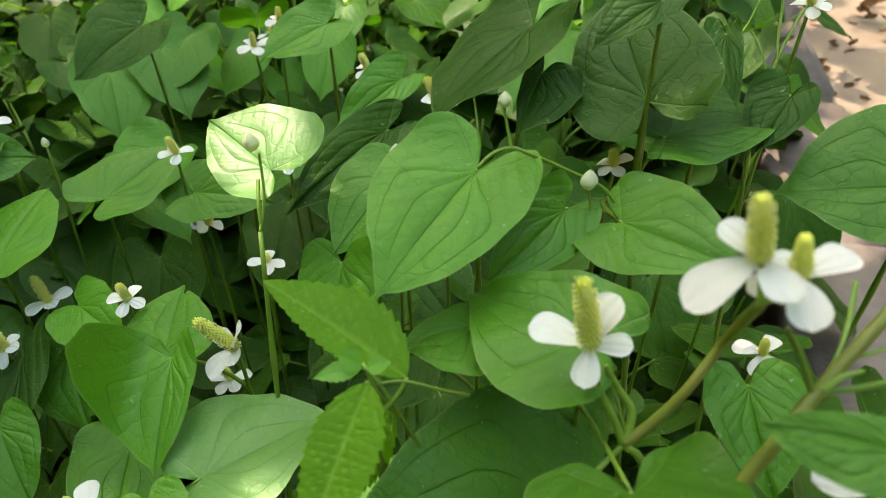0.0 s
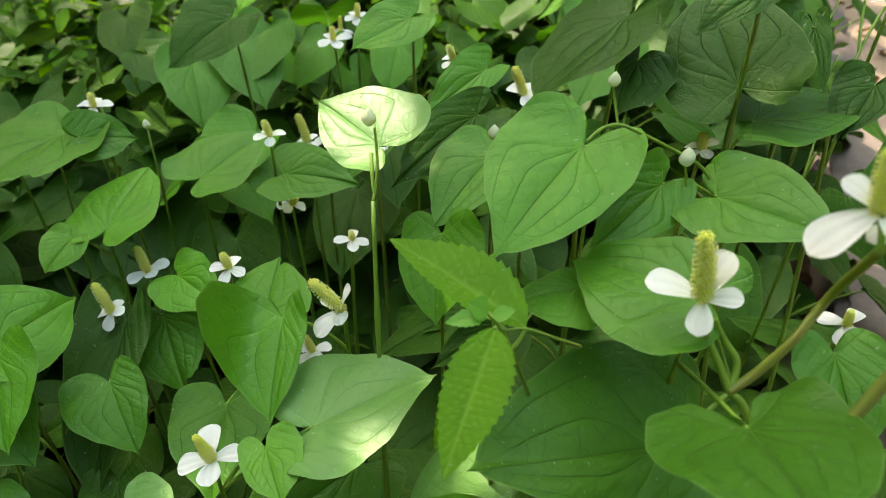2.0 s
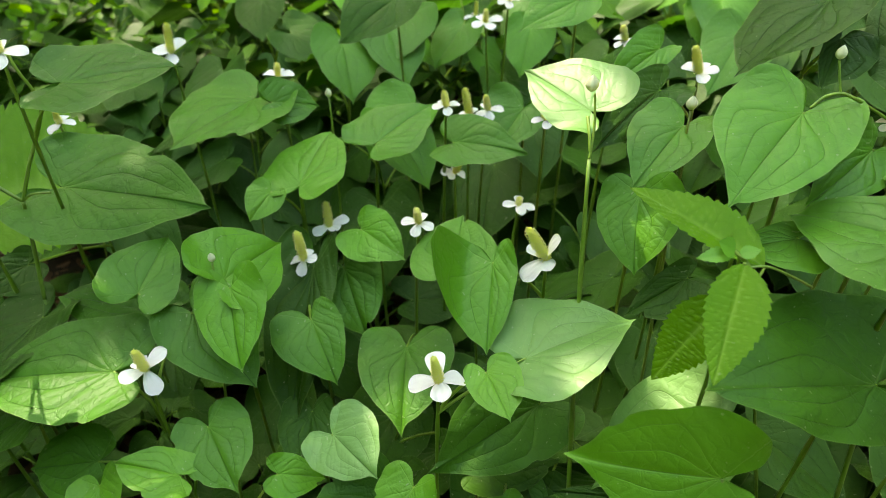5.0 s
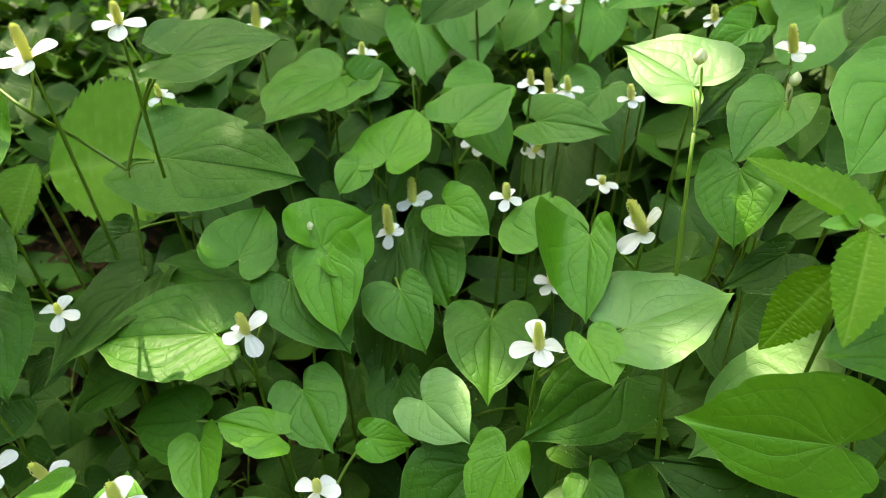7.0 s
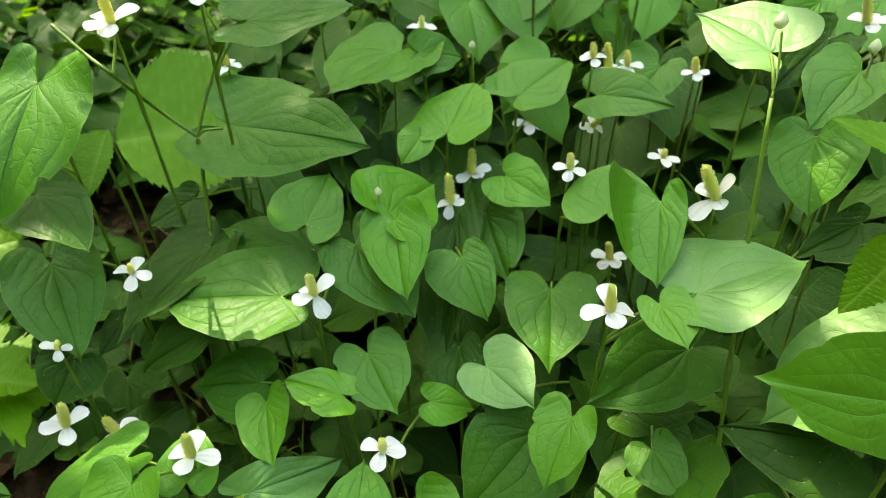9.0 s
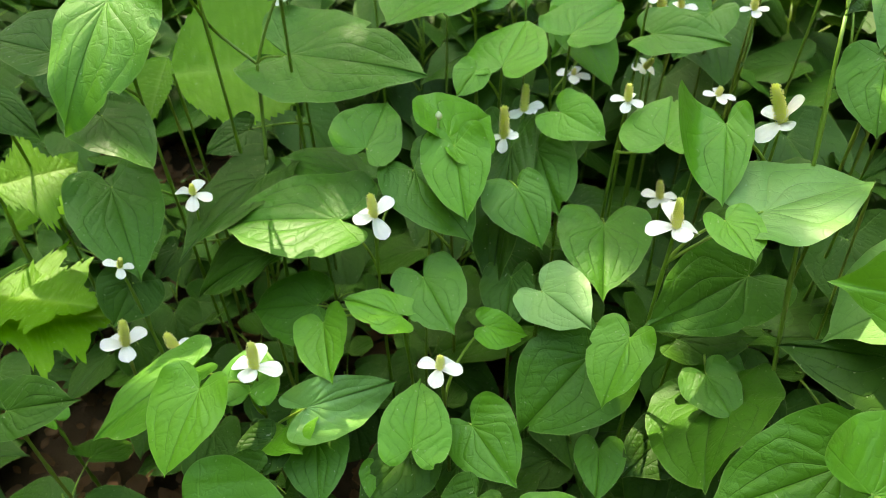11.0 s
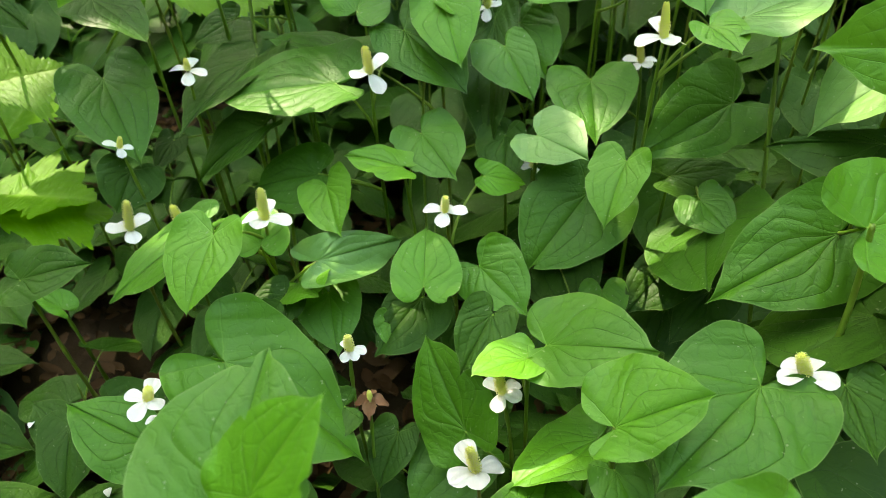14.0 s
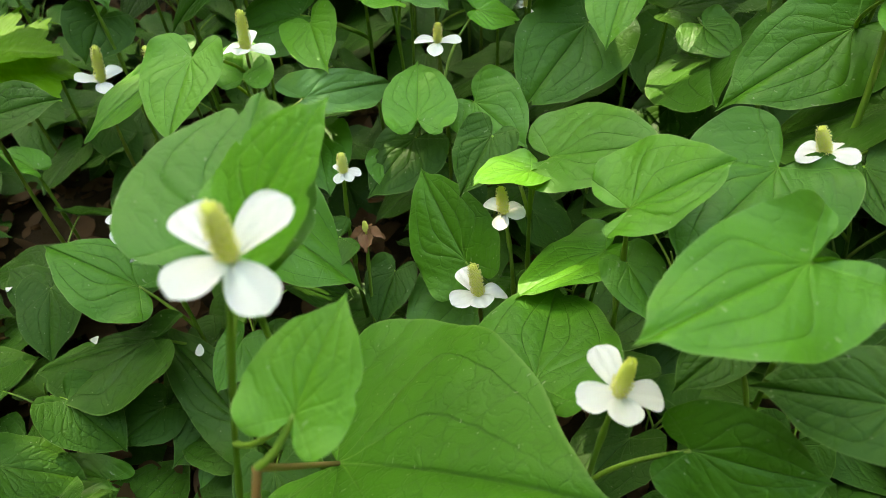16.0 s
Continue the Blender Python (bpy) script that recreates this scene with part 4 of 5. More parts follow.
leaf(p, (0.1748, 0.2082, -0.1339), (-10.2, -23.9, 79.4), 0.0502, 0.0266, 0.0382, LEAF_MID, stalk=False)
p = plant(-0.4592, 0.2340, -0.2222, (0, 0.04), 0.0011, None, "bright green plant with toothed leaves growing among the herbs")
toothed_leaf(p, (-0.4918, 0.2755, -0.2572), (1.1, 27.2, -62.8), 0.1290, 0.0740, 0.0600, 24, 0.10, stalk=False)
petiole(p, (-0.5500, 0.2700, -0.3150), (-0.4918, 0.2755, -0.2572), (0.8, 0.0, 0.6), 0.0009)
toothed_leaf(p, (-0.4592, 0.234, -0.2222), (-22, -13.8, -163.2), 0.0569, 0.0085, 0.0206, 14, 0.22)
p = plant(-0.3653, 0.2288, -0.1256, (0, 0.04), 0.0011, None, "green herb with heart-shaped leaves and a white four-bracted flower")
flower(p, (-0.3653, 0.2288, -0.1256), (0.14, -0.16, 0.98), 0.0127, [(245, 0.0145, 16), (7, 0.0145, 10), (295, 0.0145, 2), (126, 0.0131, 4)], 0)
leaf(p, (-0.3824, 0.197, -0.2804), (-5.5, 5.8, 155.7), 0.0766, 0.0267, 0.0326, LEAF_DARK_SHADED)
leaf(p, (-0.3791, 0.2495, -0.2199), (5.3, 21.2, -94.5), 0.0973, 0.0422, 0.0403, LEAF_MID, point=0.12)
leaf(p, (-0.3445, 0.2370, -0.1450), (12.3, 11.3, -70.9), 0.0634, 0.0287, 0.0302, LEAF_MID, point=0.12)
p = plant(0.0735, 0.2300, -0.0744, (0, 0.04), 0.0011, None, "leafy green herb with heart-shaped leaves and no flower")
leaf(p, (0.0735, 0.23, -0.0744), (-20.1, -21.6, 121), 0.0299, 0.0079, 0.0140, LEAF_DARK_SHADED, stalk=False)
leaf(p, (0.0770, 0.2378, -0.1145), (32.5, -22.7, -4.7), 0.0604, 0.0275, 0.0291, LEAF_DARK_SHADED, point=0.12)
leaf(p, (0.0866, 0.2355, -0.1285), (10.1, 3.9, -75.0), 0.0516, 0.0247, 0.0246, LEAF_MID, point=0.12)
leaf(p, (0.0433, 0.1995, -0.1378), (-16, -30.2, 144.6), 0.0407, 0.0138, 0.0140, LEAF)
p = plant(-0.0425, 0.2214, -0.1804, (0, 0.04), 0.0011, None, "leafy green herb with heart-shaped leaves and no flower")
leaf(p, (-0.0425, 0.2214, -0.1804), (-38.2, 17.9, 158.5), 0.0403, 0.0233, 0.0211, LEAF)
leaf(p, (-0.0742, 0.1562, -0.3483), (-12.9, 12.6, -158.4), 0.0484, 0.0179, 0.0145, LEAF_DARK_SHADED)
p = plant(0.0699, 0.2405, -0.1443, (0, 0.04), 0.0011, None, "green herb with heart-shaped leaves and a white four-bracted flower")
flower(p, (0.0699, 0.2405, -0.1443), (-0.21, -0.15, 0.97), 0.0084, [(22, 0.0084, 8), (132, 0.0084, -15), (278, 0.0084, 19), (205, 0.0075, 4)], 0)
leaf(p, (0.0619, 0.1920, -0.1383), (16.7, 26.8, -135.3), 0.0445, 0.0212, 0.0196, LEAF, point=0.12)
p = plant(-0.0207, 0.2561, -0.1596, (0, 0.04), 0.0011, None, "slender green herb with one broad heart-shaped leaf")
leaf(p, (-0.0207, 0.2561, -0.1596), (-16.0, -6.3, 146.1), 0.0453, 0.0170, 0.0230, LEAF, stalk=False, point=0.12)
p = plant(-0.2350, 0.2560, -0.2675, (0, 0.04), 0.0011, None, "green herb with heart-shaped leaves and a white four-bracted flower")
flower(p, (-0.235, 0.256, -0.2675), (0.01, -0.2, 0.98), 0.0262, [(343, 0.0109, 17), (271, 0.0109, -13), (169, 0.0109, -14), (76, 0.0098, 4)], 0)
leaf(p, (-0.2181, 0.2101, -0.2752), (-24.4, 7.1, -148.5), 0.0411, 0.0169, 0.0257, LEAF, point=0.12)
leaf(p, (-0.2303, 0.2591, -0.2763), (-21.5, -2.6, -176.7), 0.1125, 0.0169, 0.0272, LEAF_DARK_SHADED)
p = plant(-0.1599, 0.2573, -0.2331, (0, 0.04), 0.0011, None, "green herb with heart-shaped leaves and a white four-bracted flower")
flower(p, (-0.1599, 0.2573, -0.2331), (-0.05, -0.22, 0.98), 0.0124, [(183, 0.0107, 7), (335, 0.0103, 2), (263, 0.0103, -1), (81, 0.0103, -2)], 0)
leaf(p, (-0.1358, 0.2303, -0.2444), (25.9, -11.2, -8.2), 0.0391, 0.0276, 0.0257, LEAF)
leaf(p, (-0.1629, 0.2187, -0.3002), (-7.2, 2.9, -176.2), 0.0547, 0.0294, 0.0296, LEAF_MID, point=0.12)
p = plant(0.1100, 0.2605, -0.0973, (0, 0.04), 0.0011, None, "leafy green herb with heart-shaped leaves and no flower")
leaf(p, (0.11, 0.2605, -0.0973), (-27.5, 7.8, 171.1), 0.0323, 0.0056, 0.0091, LEAF_DARK_SHADED, stalk=False)
leaf(p, (0.1339, 0.2431, -0.1151), (-26.8, -4.6, 142.9), 0.0293, 0.0107, 0.0157, LEAF_DARK_SHADED)
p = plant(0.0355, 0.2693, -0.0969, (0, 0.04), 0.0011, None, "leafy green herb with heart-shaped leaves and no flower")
leaf(p, (0.0355, 0.2693, -0.0969), (-24.0, 6.9, 118.9), 0.0570, 0.0253, 0.0315, LEAF_DARK_SHADED, stalk=False, point=0.12)
leaf(p, (0.0391, 0.2542, -0.1108), (-25.7, -7.7, 155.9), 0.0290, 0.0177, 0.0062, LEAF_DARK_SHADED)
p = plant(-0.1266, 0.2740, -0.3127, (0, 0.04), 0.0011, None, "thin-stemmed herb bearing a white four-bracted flower")
flower(p, (-0.1266, 0.274, -0.3127), (-0.17, -0.18, 0.97), 0.0164, [(170, 0.0132, 14), (22, 0.0121, -8), (238, 0.0121, 9), (304, 0.0121, 15)], 0)
p = plant(-0.2011, 0.2771, -0.2561, (0, 0.04), 0.0011, None, "slender green herb with one broad heart-shaped leaf")
leaf(p, (-0.2011, 0.2771, -0.2561), (0.3, 28.0, -127.6), 0.0388, 0.0186, 0.0204, LEAF, stalk=False, point=0.12)
p = plant(-0.3901, 0.2816, -0.1933, (0, 0.04), 0.0011, None, "green herb with heart-shaped leaves and a white four-bracted flower")
flower(p, (-0.3901, 0.2816, -0.1933), (0.09, -0.22, 0.97), 0.0095, [(22, 0.0092, -13), (235, 0.0093, -22), (94, 0.0092, -3), (269, 0.0092, 20)], 1)
leaf(p, (-0.4083, 0.2301, -0.2685), (-8.8, -23.9, 145.3), 0.0342, 0.0178, 0.0142, LEAF_DARK_SHADED)
p = plant(-0.2273, 0.2910, -0.2656, (0, 0.04), 0.0011, None, "green herb with heart-shaped leaves and a white four-bracted flower")
flower(p, (-0.2273, 0.291, -0.2656), (0.05, -0.19, 0.98), 0.0228, [(235, 0.0133, 6), (24, 0.0145, 13), (139, 0.0133, -25), (317, 0.0133, 26)], 0)
leaf(p, (-0.2136, 0.2700, -0.2837), (-21.8, 17.3, -159.9), 0.0523, 0.0245, 0.0244, LEAF_MID, point=0.12)
p = plant(0.1570, 0.2937, -0.0969, (0, 0.04), 0.0011, None, "thin-stemmed herb bearing a white four-bracted flower")
flower(p, (0.157, 0.2937, -0.0969), (-0.23, -0.12, 0.97), 0.0079, [(303, 0.0091, 5), (126, 0.0091, -9), (257, 0.0091, -5), (34, 0.0082, 4)], 0)
p = plant(-0.2439, 0.2910, -0.2344, (0, 0.04), 0.0011, None, "leafy green herb with heart-shaped leaves and no flower")
leaf(p, (-0.2439, 0.2910, -0.2344), (19.6, -5.3, -9.5), 0.0578, 0.0280, 0.0276, LEAF, stalk=False, point=0.12)
leaf(p, (-0.2601, 0.2814, -0.2347), (-16.7, -25.4, 168.5), 0.0243, 0.0110, 0.0134, LEAF_PALE)
p = plant(-0.1012, 0.3057, -0.2478, (0, 0.04), 0.0011, None, "thin-stemmed herb bearing a white four-bracted flower")
flower(p, (-0.1012, 0.3057, -0.2478), (0.09, -0.2, 0.98), 0.0070, [(204, 0.0107, 24), (338, 0.0107, 25), (284, 0.0107, 28), (91, 0.0096, 4)], 0)
p = plant(-0.0022, 0.3239, -0.1587, (0, 0.04), 0.0011, None, "green herb with heart-shaped leaves and a white four-bracted flower")
flower(p, (-0.0022, 0.3239, -0.1587), (-0.32, -0.22, 0.92), 0.0188, [(133, 0.0117, 8), (341, 0.0117, 9), (283, 0.0117, 8), (57, 0.0105, 4)], 0)
leaf(p, (-0.0275, 0.2991, -0.1599), (4.8, -31.4, 147.6), 0.0750, 0.0160, 0.0157, LEAF_DARK_SHADED)
p = plant(-0.0878, 0.3366, -0.2006, (0, 0.04), 0.0011, None, "thin-stemmed herb bearing a white four-bracted flower")
flower(p, (-0.0878, 0.3366, -0.2006), (-0.18, -0.21, 0.96), 0.0115, [(203, 0.0096, 17), (331, 0.0096, 16), (280, 0.0096, 7), (87, 0.0087, 4)], 0)
p = plant(-0.1537, 0.3434, -0.1981, (0, 0.04), 0.0011, None, "green herb with heart-shaped leaves and a white four-bracted flower")
flower(p, (-0.1537, 0.3434, -0.1981), (-0.1, -0.25, 0.96), 0.0124, [(214, 0.0103, 21), (35, 0.0103, -14), (286, 0.0103, 9), (125, 0.0093, 4)], 0)
leaf(p, (-0.148, 0.3409, -0.2238), (14.3, 26.3, -100.9), 0.0517, 0.0230, 0.0220, LEAF)
p = plant(-0.1486, 0.3492, -0.2524, (0, 0.04), 0.0011, None, "thin-stemmed herb bearing a white four-bracted flower")
flower(p, (-0.1486, 0.3492, -0.2524), (0.44, -0.4, 0.8), 0.0107, [(197, 0.0103, -6), (7, 0.0103, -9), (242, 0.0103, 30), (102, 0.0092, 4)], 0)
p = plant(-0.2030, 0.3417, -0.2286, (0, 0.04), 0.0011, None, "slender green herb with one broad heart-shaped leaf")
leaf(p, (-0.2030, 0.3417, -0.2286), (16.2, 8.3, -34.1), 0.0569, 0.0286, 0.0263, LEAF, stalk=False, point=0.12)
p = plant(-0.0421, 0.3612, -0.1548, (0, 0.04), 0.0011, None, "green herb with heart-shaped leaves and a white four-bracted flower")
flower(p, (-0.0421, 0.3612, -0.1548), (-0.27, -0.24, 0.93), 0.0106, [(138, 0.0087, -4), (351, 0.0095, -20), (286, 0.0087, 1), (212, 0.0081, 4)], 0)
leaf(p, (-0.0226, 0.3474, -0.1547), (-12.8, -31.5, 145.8), 0.0470, 0.0106, 0.0165, LEAF)
p = plant(-0.2830, 0.3830, -0.2005, (0, 0.04), 0.0011, None, "green herb with heart-shaped leaves and a white four-bracted flower")
flower(p, (-0.283, 0.383, -0.2005), (0.14, -0.19, 0.97), 0.0111, [(163, 0.0125, -11), (33, 0.0125, 1), (284, 0.0125, 10), (98, 0.0113, 4)], 0)
leaf(p, (-0.2926, 0.3564, -0.2069), (3.9, -1.1, 156.8), 0.0785, 0.0368, 0.0409, LEAF_MID, point=0.12)
leaf(p, (-0.2747, 0.3437, -0.2026), (-9.5, 39.3, -69.5), 0.0344, 0.0177, 0.0173, LEAF, point=0.12)
p = plant(-0.1417, 0.3844, -0.2240, (0, 0.04), 0.0011, None, "thin-stemmed herb bearing a white four-bracted flower")
flower(p, (-0.1417, 0.3844, -0.224), (-0.13, -0.21, 0.97), 0.0236, [(164, 0.0101, -9), (315, 0.0101, 0), (59, 0.0090, 4), (239, 0.0087, 4)], 0)
p = plant(-0.1284, 0.3889, -0.2216, (0, 0.04), 0.0011, None, "thin-stemmed herb bearing a white four-bracted flower")
flower(p, (-0.1284, 0.3889, -0.2216), (-0.14, -0.25, 0.96), 0.0137, [(1, 0.0119, -4), (226, 0.0112, 4), (284, 0.0112, -3), (113, 0.0103, 4)], 0)
p = plant(-0.3727, 0.4023, -0.1948, (0, 0.04), 0.0011, None, "thin-stemmed herb bearing a white four-bracted flower")
flower(p, (-0.3727, 0.4023, -0.1948), (0.18, -0.16, 0.97), 0.0251, [(241, 0.0154, 16), (69, 0.0154, 17), (295, 0.0154, 3), (155, 0.0139, 4)], 0)
p = plant(-0.1877, 0.4117, -0.2369, (0, 0.04), 0.0011, None, "slender green herb with one broad heart-shaped leaf")
leaf(p, (-0.1877, 0.4117, -0.2369), (-22.4, -17.5, 147.3), 0.0532, 0.0215, 0.0364, LEAF, stalk=False)
p = plant(-0.0705, 0.4139, -0.1476, (0, 0.04), 0.0011, None, "slender green herb with one broad heart-shaped leaf")
leaf(p, (-0.0705, 0.4139, -0.1476), (-13.5, -22.1, 131.7), 0.0475, 0.0185, 0.0211, LEAF, stalk=False)
p = plant(-0.1025, 0.4194, -0.2335, (0, 0.04), 0.0011, None, "slender green herb with one broad heart-shaped leaf")
leaf(p, (-0.1025, 0.4194, -0.2335), (-26.9, -9.5, 155.6), 0.0493, 0.0221, 0.0311, LEAF, stalk=False)
p = plant(-0.2042, 0.4605, -0.3149, (0, 0.04), 0.0011, None, "thin-stemmed herb bearing a white four-bracted flower")
flower(p, (-0.2042, 0.4605, -0.3149), (0.09, -0.25, 0.96), 0.0070, [(184, 0.0157, 1), (339, 0.0154, 23), (276, 0.0154, 26), (82, 0.0140, 4)], 0)
p = plant(-0.2100, 0.4708, -0.1699, (0, 0.04), 0.0011, None, "slender green herb with one broad heart-shaped leaf")
leaf(p, (-0.21, 0.4708, -0.1699), (-17, -24, 145.1), 0.0597, 0.0256, 0.0327, LEAF_DARK_SHADED, stalk=False)
p = plant(-0.1389, 0.4865, -0.1912, (0, 0.04), 0.0011, None, "thin-stemmed herb bearing a white four-bracted flower")
flower(p, (-0.1389, 0.4865, -0.1912), (0.06, -0.21, 0.98), 0.0119, [(229, 0.0139, 7), (15, 0.0151, 15), (300, 0.0139, 13), (122, 0.0129, 4)], 0)
p = plant(-0.1209, 0.4991, -0.1769, (0, 0.04), 0.0011, None, "thin-stemmed herb bearing a white four-bracted flower")
flower(p, (-0.1209, 0.4991, -0.1769), (0.1, -0.23, 0.97), 0.0118, [(220, 0.0110, 4), (38, 0.0110, -3), (275, 0.0110, 5), (129, 0.0099, 4)], 0)
p = plant(-0.4634, 0.0250, -0.3324, (0, 0.04), 0.0011, None, "slender green herb with one broad heart-shaped leaf")
leaf(p, (-0.4634, 0.0250, -0.3324), (18.3, 21.8, -70.3), 0.0403, 0.0182, 0.0182, LEAF_DARK_SHADED, stalk=False, point=0.12)
p = plant(-0.0120, 0.1220, -0.2320, (0, 0.04), 0.0011, None, "slender green herb with one broad heart-shaped leaf")
leaf(p, (-0.0120, 0.1220, -0.2320), (-35.0, -3.0, 96.7), 0.0640, 0.0262, 0.0400, LEAF_SUNLIT, stalk=False, point=0.12)

p = plant(-0.4633, 0.2274, -0.2396, (0, 0.04), 0.0011, None, "bright green plant with toothed leaves growing among the herbs")
toothed_leaf(p, (-0.4633, 0.2274, -0.2396), (3.6, -41.5, 132.6), 0.0493, 0.0257, 0.0202, 9, 0.22, stalk=False)
p = plant(-0.5827, 0.1681, -0.3365, (0, 0.04), 0.0011, None, "bright green plant with toothed leaves growing among the herbs")
toothed_leaf(p, (-0.5827, 0.1681, -0.3365), (33.1, 4.0, -25.7), 0.0720, 0.0298, 0.0358, 9, 0.25, 2, stalk=False)

# ---------------------------------------------------------------- side shoots, buds and withered heads
p = plant(0.0703, 0.0913, -0.1357, (-0.1, -0.25), 0.0011, None, "thick jointed herb stem branching beside the stone path")
twig(p, [(0.0100, 0.0520, -0.2370), (0.0320, 0.0670, -0.2000), (0.0520, 0.0800, -0.1660), (0.0703, 0.0913, -0.1357), (0.0759, 0.0947, -0.1264), (0.0828, 0.0998, -0.1198), (0.0910, 0.1054, -0.1126), (0.0999, 0.1115, -0.1049), (0.1102, 0.1194, -0.0997)], 0.0028, 0.0021, OLIVE)
twig(p, [(0.0828, 0.0998, -0.1198), (0.0795, 0.1036, -0.1125), (0.0752, 0.1071, -0.1055)], 0.0013, 0.001)
twig(p, [(0.0856, 0.1008, -0.1186), (0.0949, 0.1148, -0.1131), (0.1015, 0.1271, -0.1097)], 0.0012, 0.001)
twig(p, [(0.0841, 0.1004, -0.1191), (0.0917, 0.1009, -0.1184), (0.1051, 0.1042, -0.1192)], 0.0012, 0.001)
twig(p, [(0.0917, 0.1053, -0.1128), (0.0980, 0.1062, -0.1117), (0.1030, 0.1078, -0.1097)], 0.0008, 0.0007, PETIOLE)
twig(p, [(0.0839, 0.0996, -0.1176), (0.0878, 0.1009, -0.1147), (0.0923, 0.1013, -0.1130)], 0.0016, 0.0006, PETIOLE)
p = plant(0.0593, 0.1133, -0.1725, (0.1, -0.2), 0.0011, None, "branching green herb stem with a reddish joint")
twig(p, [(0.0593, 0.1133, -0.1725), (0.0549, 0.1152, -0.1639), (0.0508, 0.1175, -0.1609), (0.0473, 0.1206, -0.1538), (0.0429, 0.1242, -0.1462), (0.0402, 0.1272, -0.1392)], 0.0020, 0.0015, PETIOLE)
twig(p, [(0.0508, 0.1174, -0.1610), (0.0575, 0.1194, -0.1553), (0.0657, 0.1216, -0.1432), (0.0740, 0.1260, -0.1282), (0.0668, 0.1060, -0.0978)], 0.0024, 0.0019, OLIVE)
twig(p, [(0.0518, 0.1171, -0.1614), (0.0503, 0.1240, -0.1557), (0.0466, 0.1332, -0.1470)], 0.001, 0.0007, PETIOLE)
twig(p, [(0.0508, 0.1173, -0.1612), (0.0530, 0.1228, -0.1541), (0.0494, 0.1267, -0.1491), (0.0453, 0.1295, -0.1425)], 0.0022, 0.0012, PETIOLE)
twig(p, [(0.0502, 0.1169, -0.1617), (0.0438, 0.1130, -0.1667), (0.0406, 0.1101, -0.1704)], 0.0014, 0.0012, PETIOLE)
twig(p, [(0.0668, 0.1060, -0.0978), (0.0668, 0.1084, -0.0935), (0.0664, 0.1113, -0.0898)], 0.0013, 0.0012, PETIOLE)
twig(p, [(0.0668, 0.1060, -0.0978), (0.0712, 0.1069, -0.0954), (0.0747, 0.1091, -0.0926)], 0.001, 0.0009, PETIOLE)
flower(p, (0.04, 0.13, -0.1345), (-0.22, -0.14, 0.97), 0.0276, [(162, 0.0172, 14), (35, 0.0156, 40), (342, 0.0115, 8), (252, 0.0118, -5)], 0)
flower(p, (0.0667, 0.1117, -0.0902), (-0.28, -0.09, 0.96), 0.0183, [(194, 0.0182, -12), (130, 0.0115, 35), (281, 0.0125, 4), (8, 0.0105, -18)], 0)
flower(p, (0.075, 0.1095, -0.093), (-0.24, -0.09, 0.97), 0.0122, [(15, 0.0133, 5), (262, 0.0130, -5), (65, 0.0080, 10), (180, 0.0105, 0)], 1)
p = plant(0.0684, 0.1964, -0.1480, (0.05, -0.2), 0.0013, None, "slender herb twig bearing two cream buds")
twig(p, [(0.0684, 0.1964, -0.1480), (0.0582, 0.2026, -0.1327), (0.0429, 0.2014, -0.1231), (0.0285, 0.1990, -0.1150), (0.0228, 0.2002, -0.1136), (0.0166, 0.1990, -0.1150), (0.0117, 0.1962, -0.1186)], 0.001, 0.0009, PETIOLE)
twig(p, [(0.0228, 0.2002, -0.1136), (0.0214, 0.2035, -0.1075), (0.0203, 0.2062, -0.1021)], 0.0008, 0.0007, PETIOLE)
bud(p, (0.0203, 0.2062, -0.1021), 0.0062)
twig(p, [(0.0538, 0.1977, -0.1439), (0.0523, 0.2000, -0.1370), (0.0508, 0.2017, -0.1309)], 0.0008, 0.0007, PETIOLE)
bud(p, (0.0508, 0.2015, -0.1312), 0.0085)
p = plant(0.1328, 0.2658, -0.1324, (0.0, -0.2), 0.0013, None, "upright herb shoot with small folded leaves")
twig(p, [(0.1328, 0.2658, -0.1324), (0.1384, 0.2732, -0.1229), (0.1449, 0.2821, -0.1115), (0.1514, 0.2896, -0.1020), (0.1569, 0.2940, -0.0963)], 0.0012, 0.0009, PETIOLE)
twig(p, [(0.1425, 0.2792, -0.1153), (0.1432, 0.2859, -0.1068), (0.1449, 0.2933, -0.0973), (0.1456, 0.2992, -0.0897)], 0.001, 0.0008, PETIOLE)
twig(p, [(0.1306, 0.2978, -0.1151), (0.1369, 0.3033, -0.1081), (0.1420, 0.3095, -0.1002)], 0.0007, 0.0006, PETIOLE)
p = plant(-0.0705, 0.2116, -0.1569, (0.06, -0.42), 0.0012, None, "tall thin herb stem with a round cream bud")
twig(p, [(-0.0705, 0.2116, -0.1569), (-0.0692, 0.2209, -0.1455), (-0.0704, 0.2280, -0.1312)], 0.001, 0.0008, PETIOLE)
twig(p, [(-0.0703, 0.2138, -0.1542), (-0.0713, 0.2189, -0.1475), (-0.0723, 0.2268, -0.1427)], 0.0011, 0.0012, PETIOLE)
bud(p, (-0.0723, 0.2264, -0.1301), 0.0085)
leaf(p, (-0.0700, 0.2381, -0.1453), (13.3, -21.8, 42.3), 0.0476, 0.0187, 0.0303, LEAF_SUNLIT, stalk=False, point=0.12)
p = plant(-0.0604, 0.0129, -0.3395, (-0.05, -0.2), 0.0014, None, "jointed yellow-green herb stem with a leaf at its top")
twig(p, [(-0.0584, 0.0166, -0.3434), (-0.0558, 0.0196, -0.3298), (-0.0554, 0.0222, -0.3070), (-0.0567, 0.0242, -0.2845), (-0.0594, 0.0254, -0.2610)], 0.0026, 0.0018, PETIOLE)
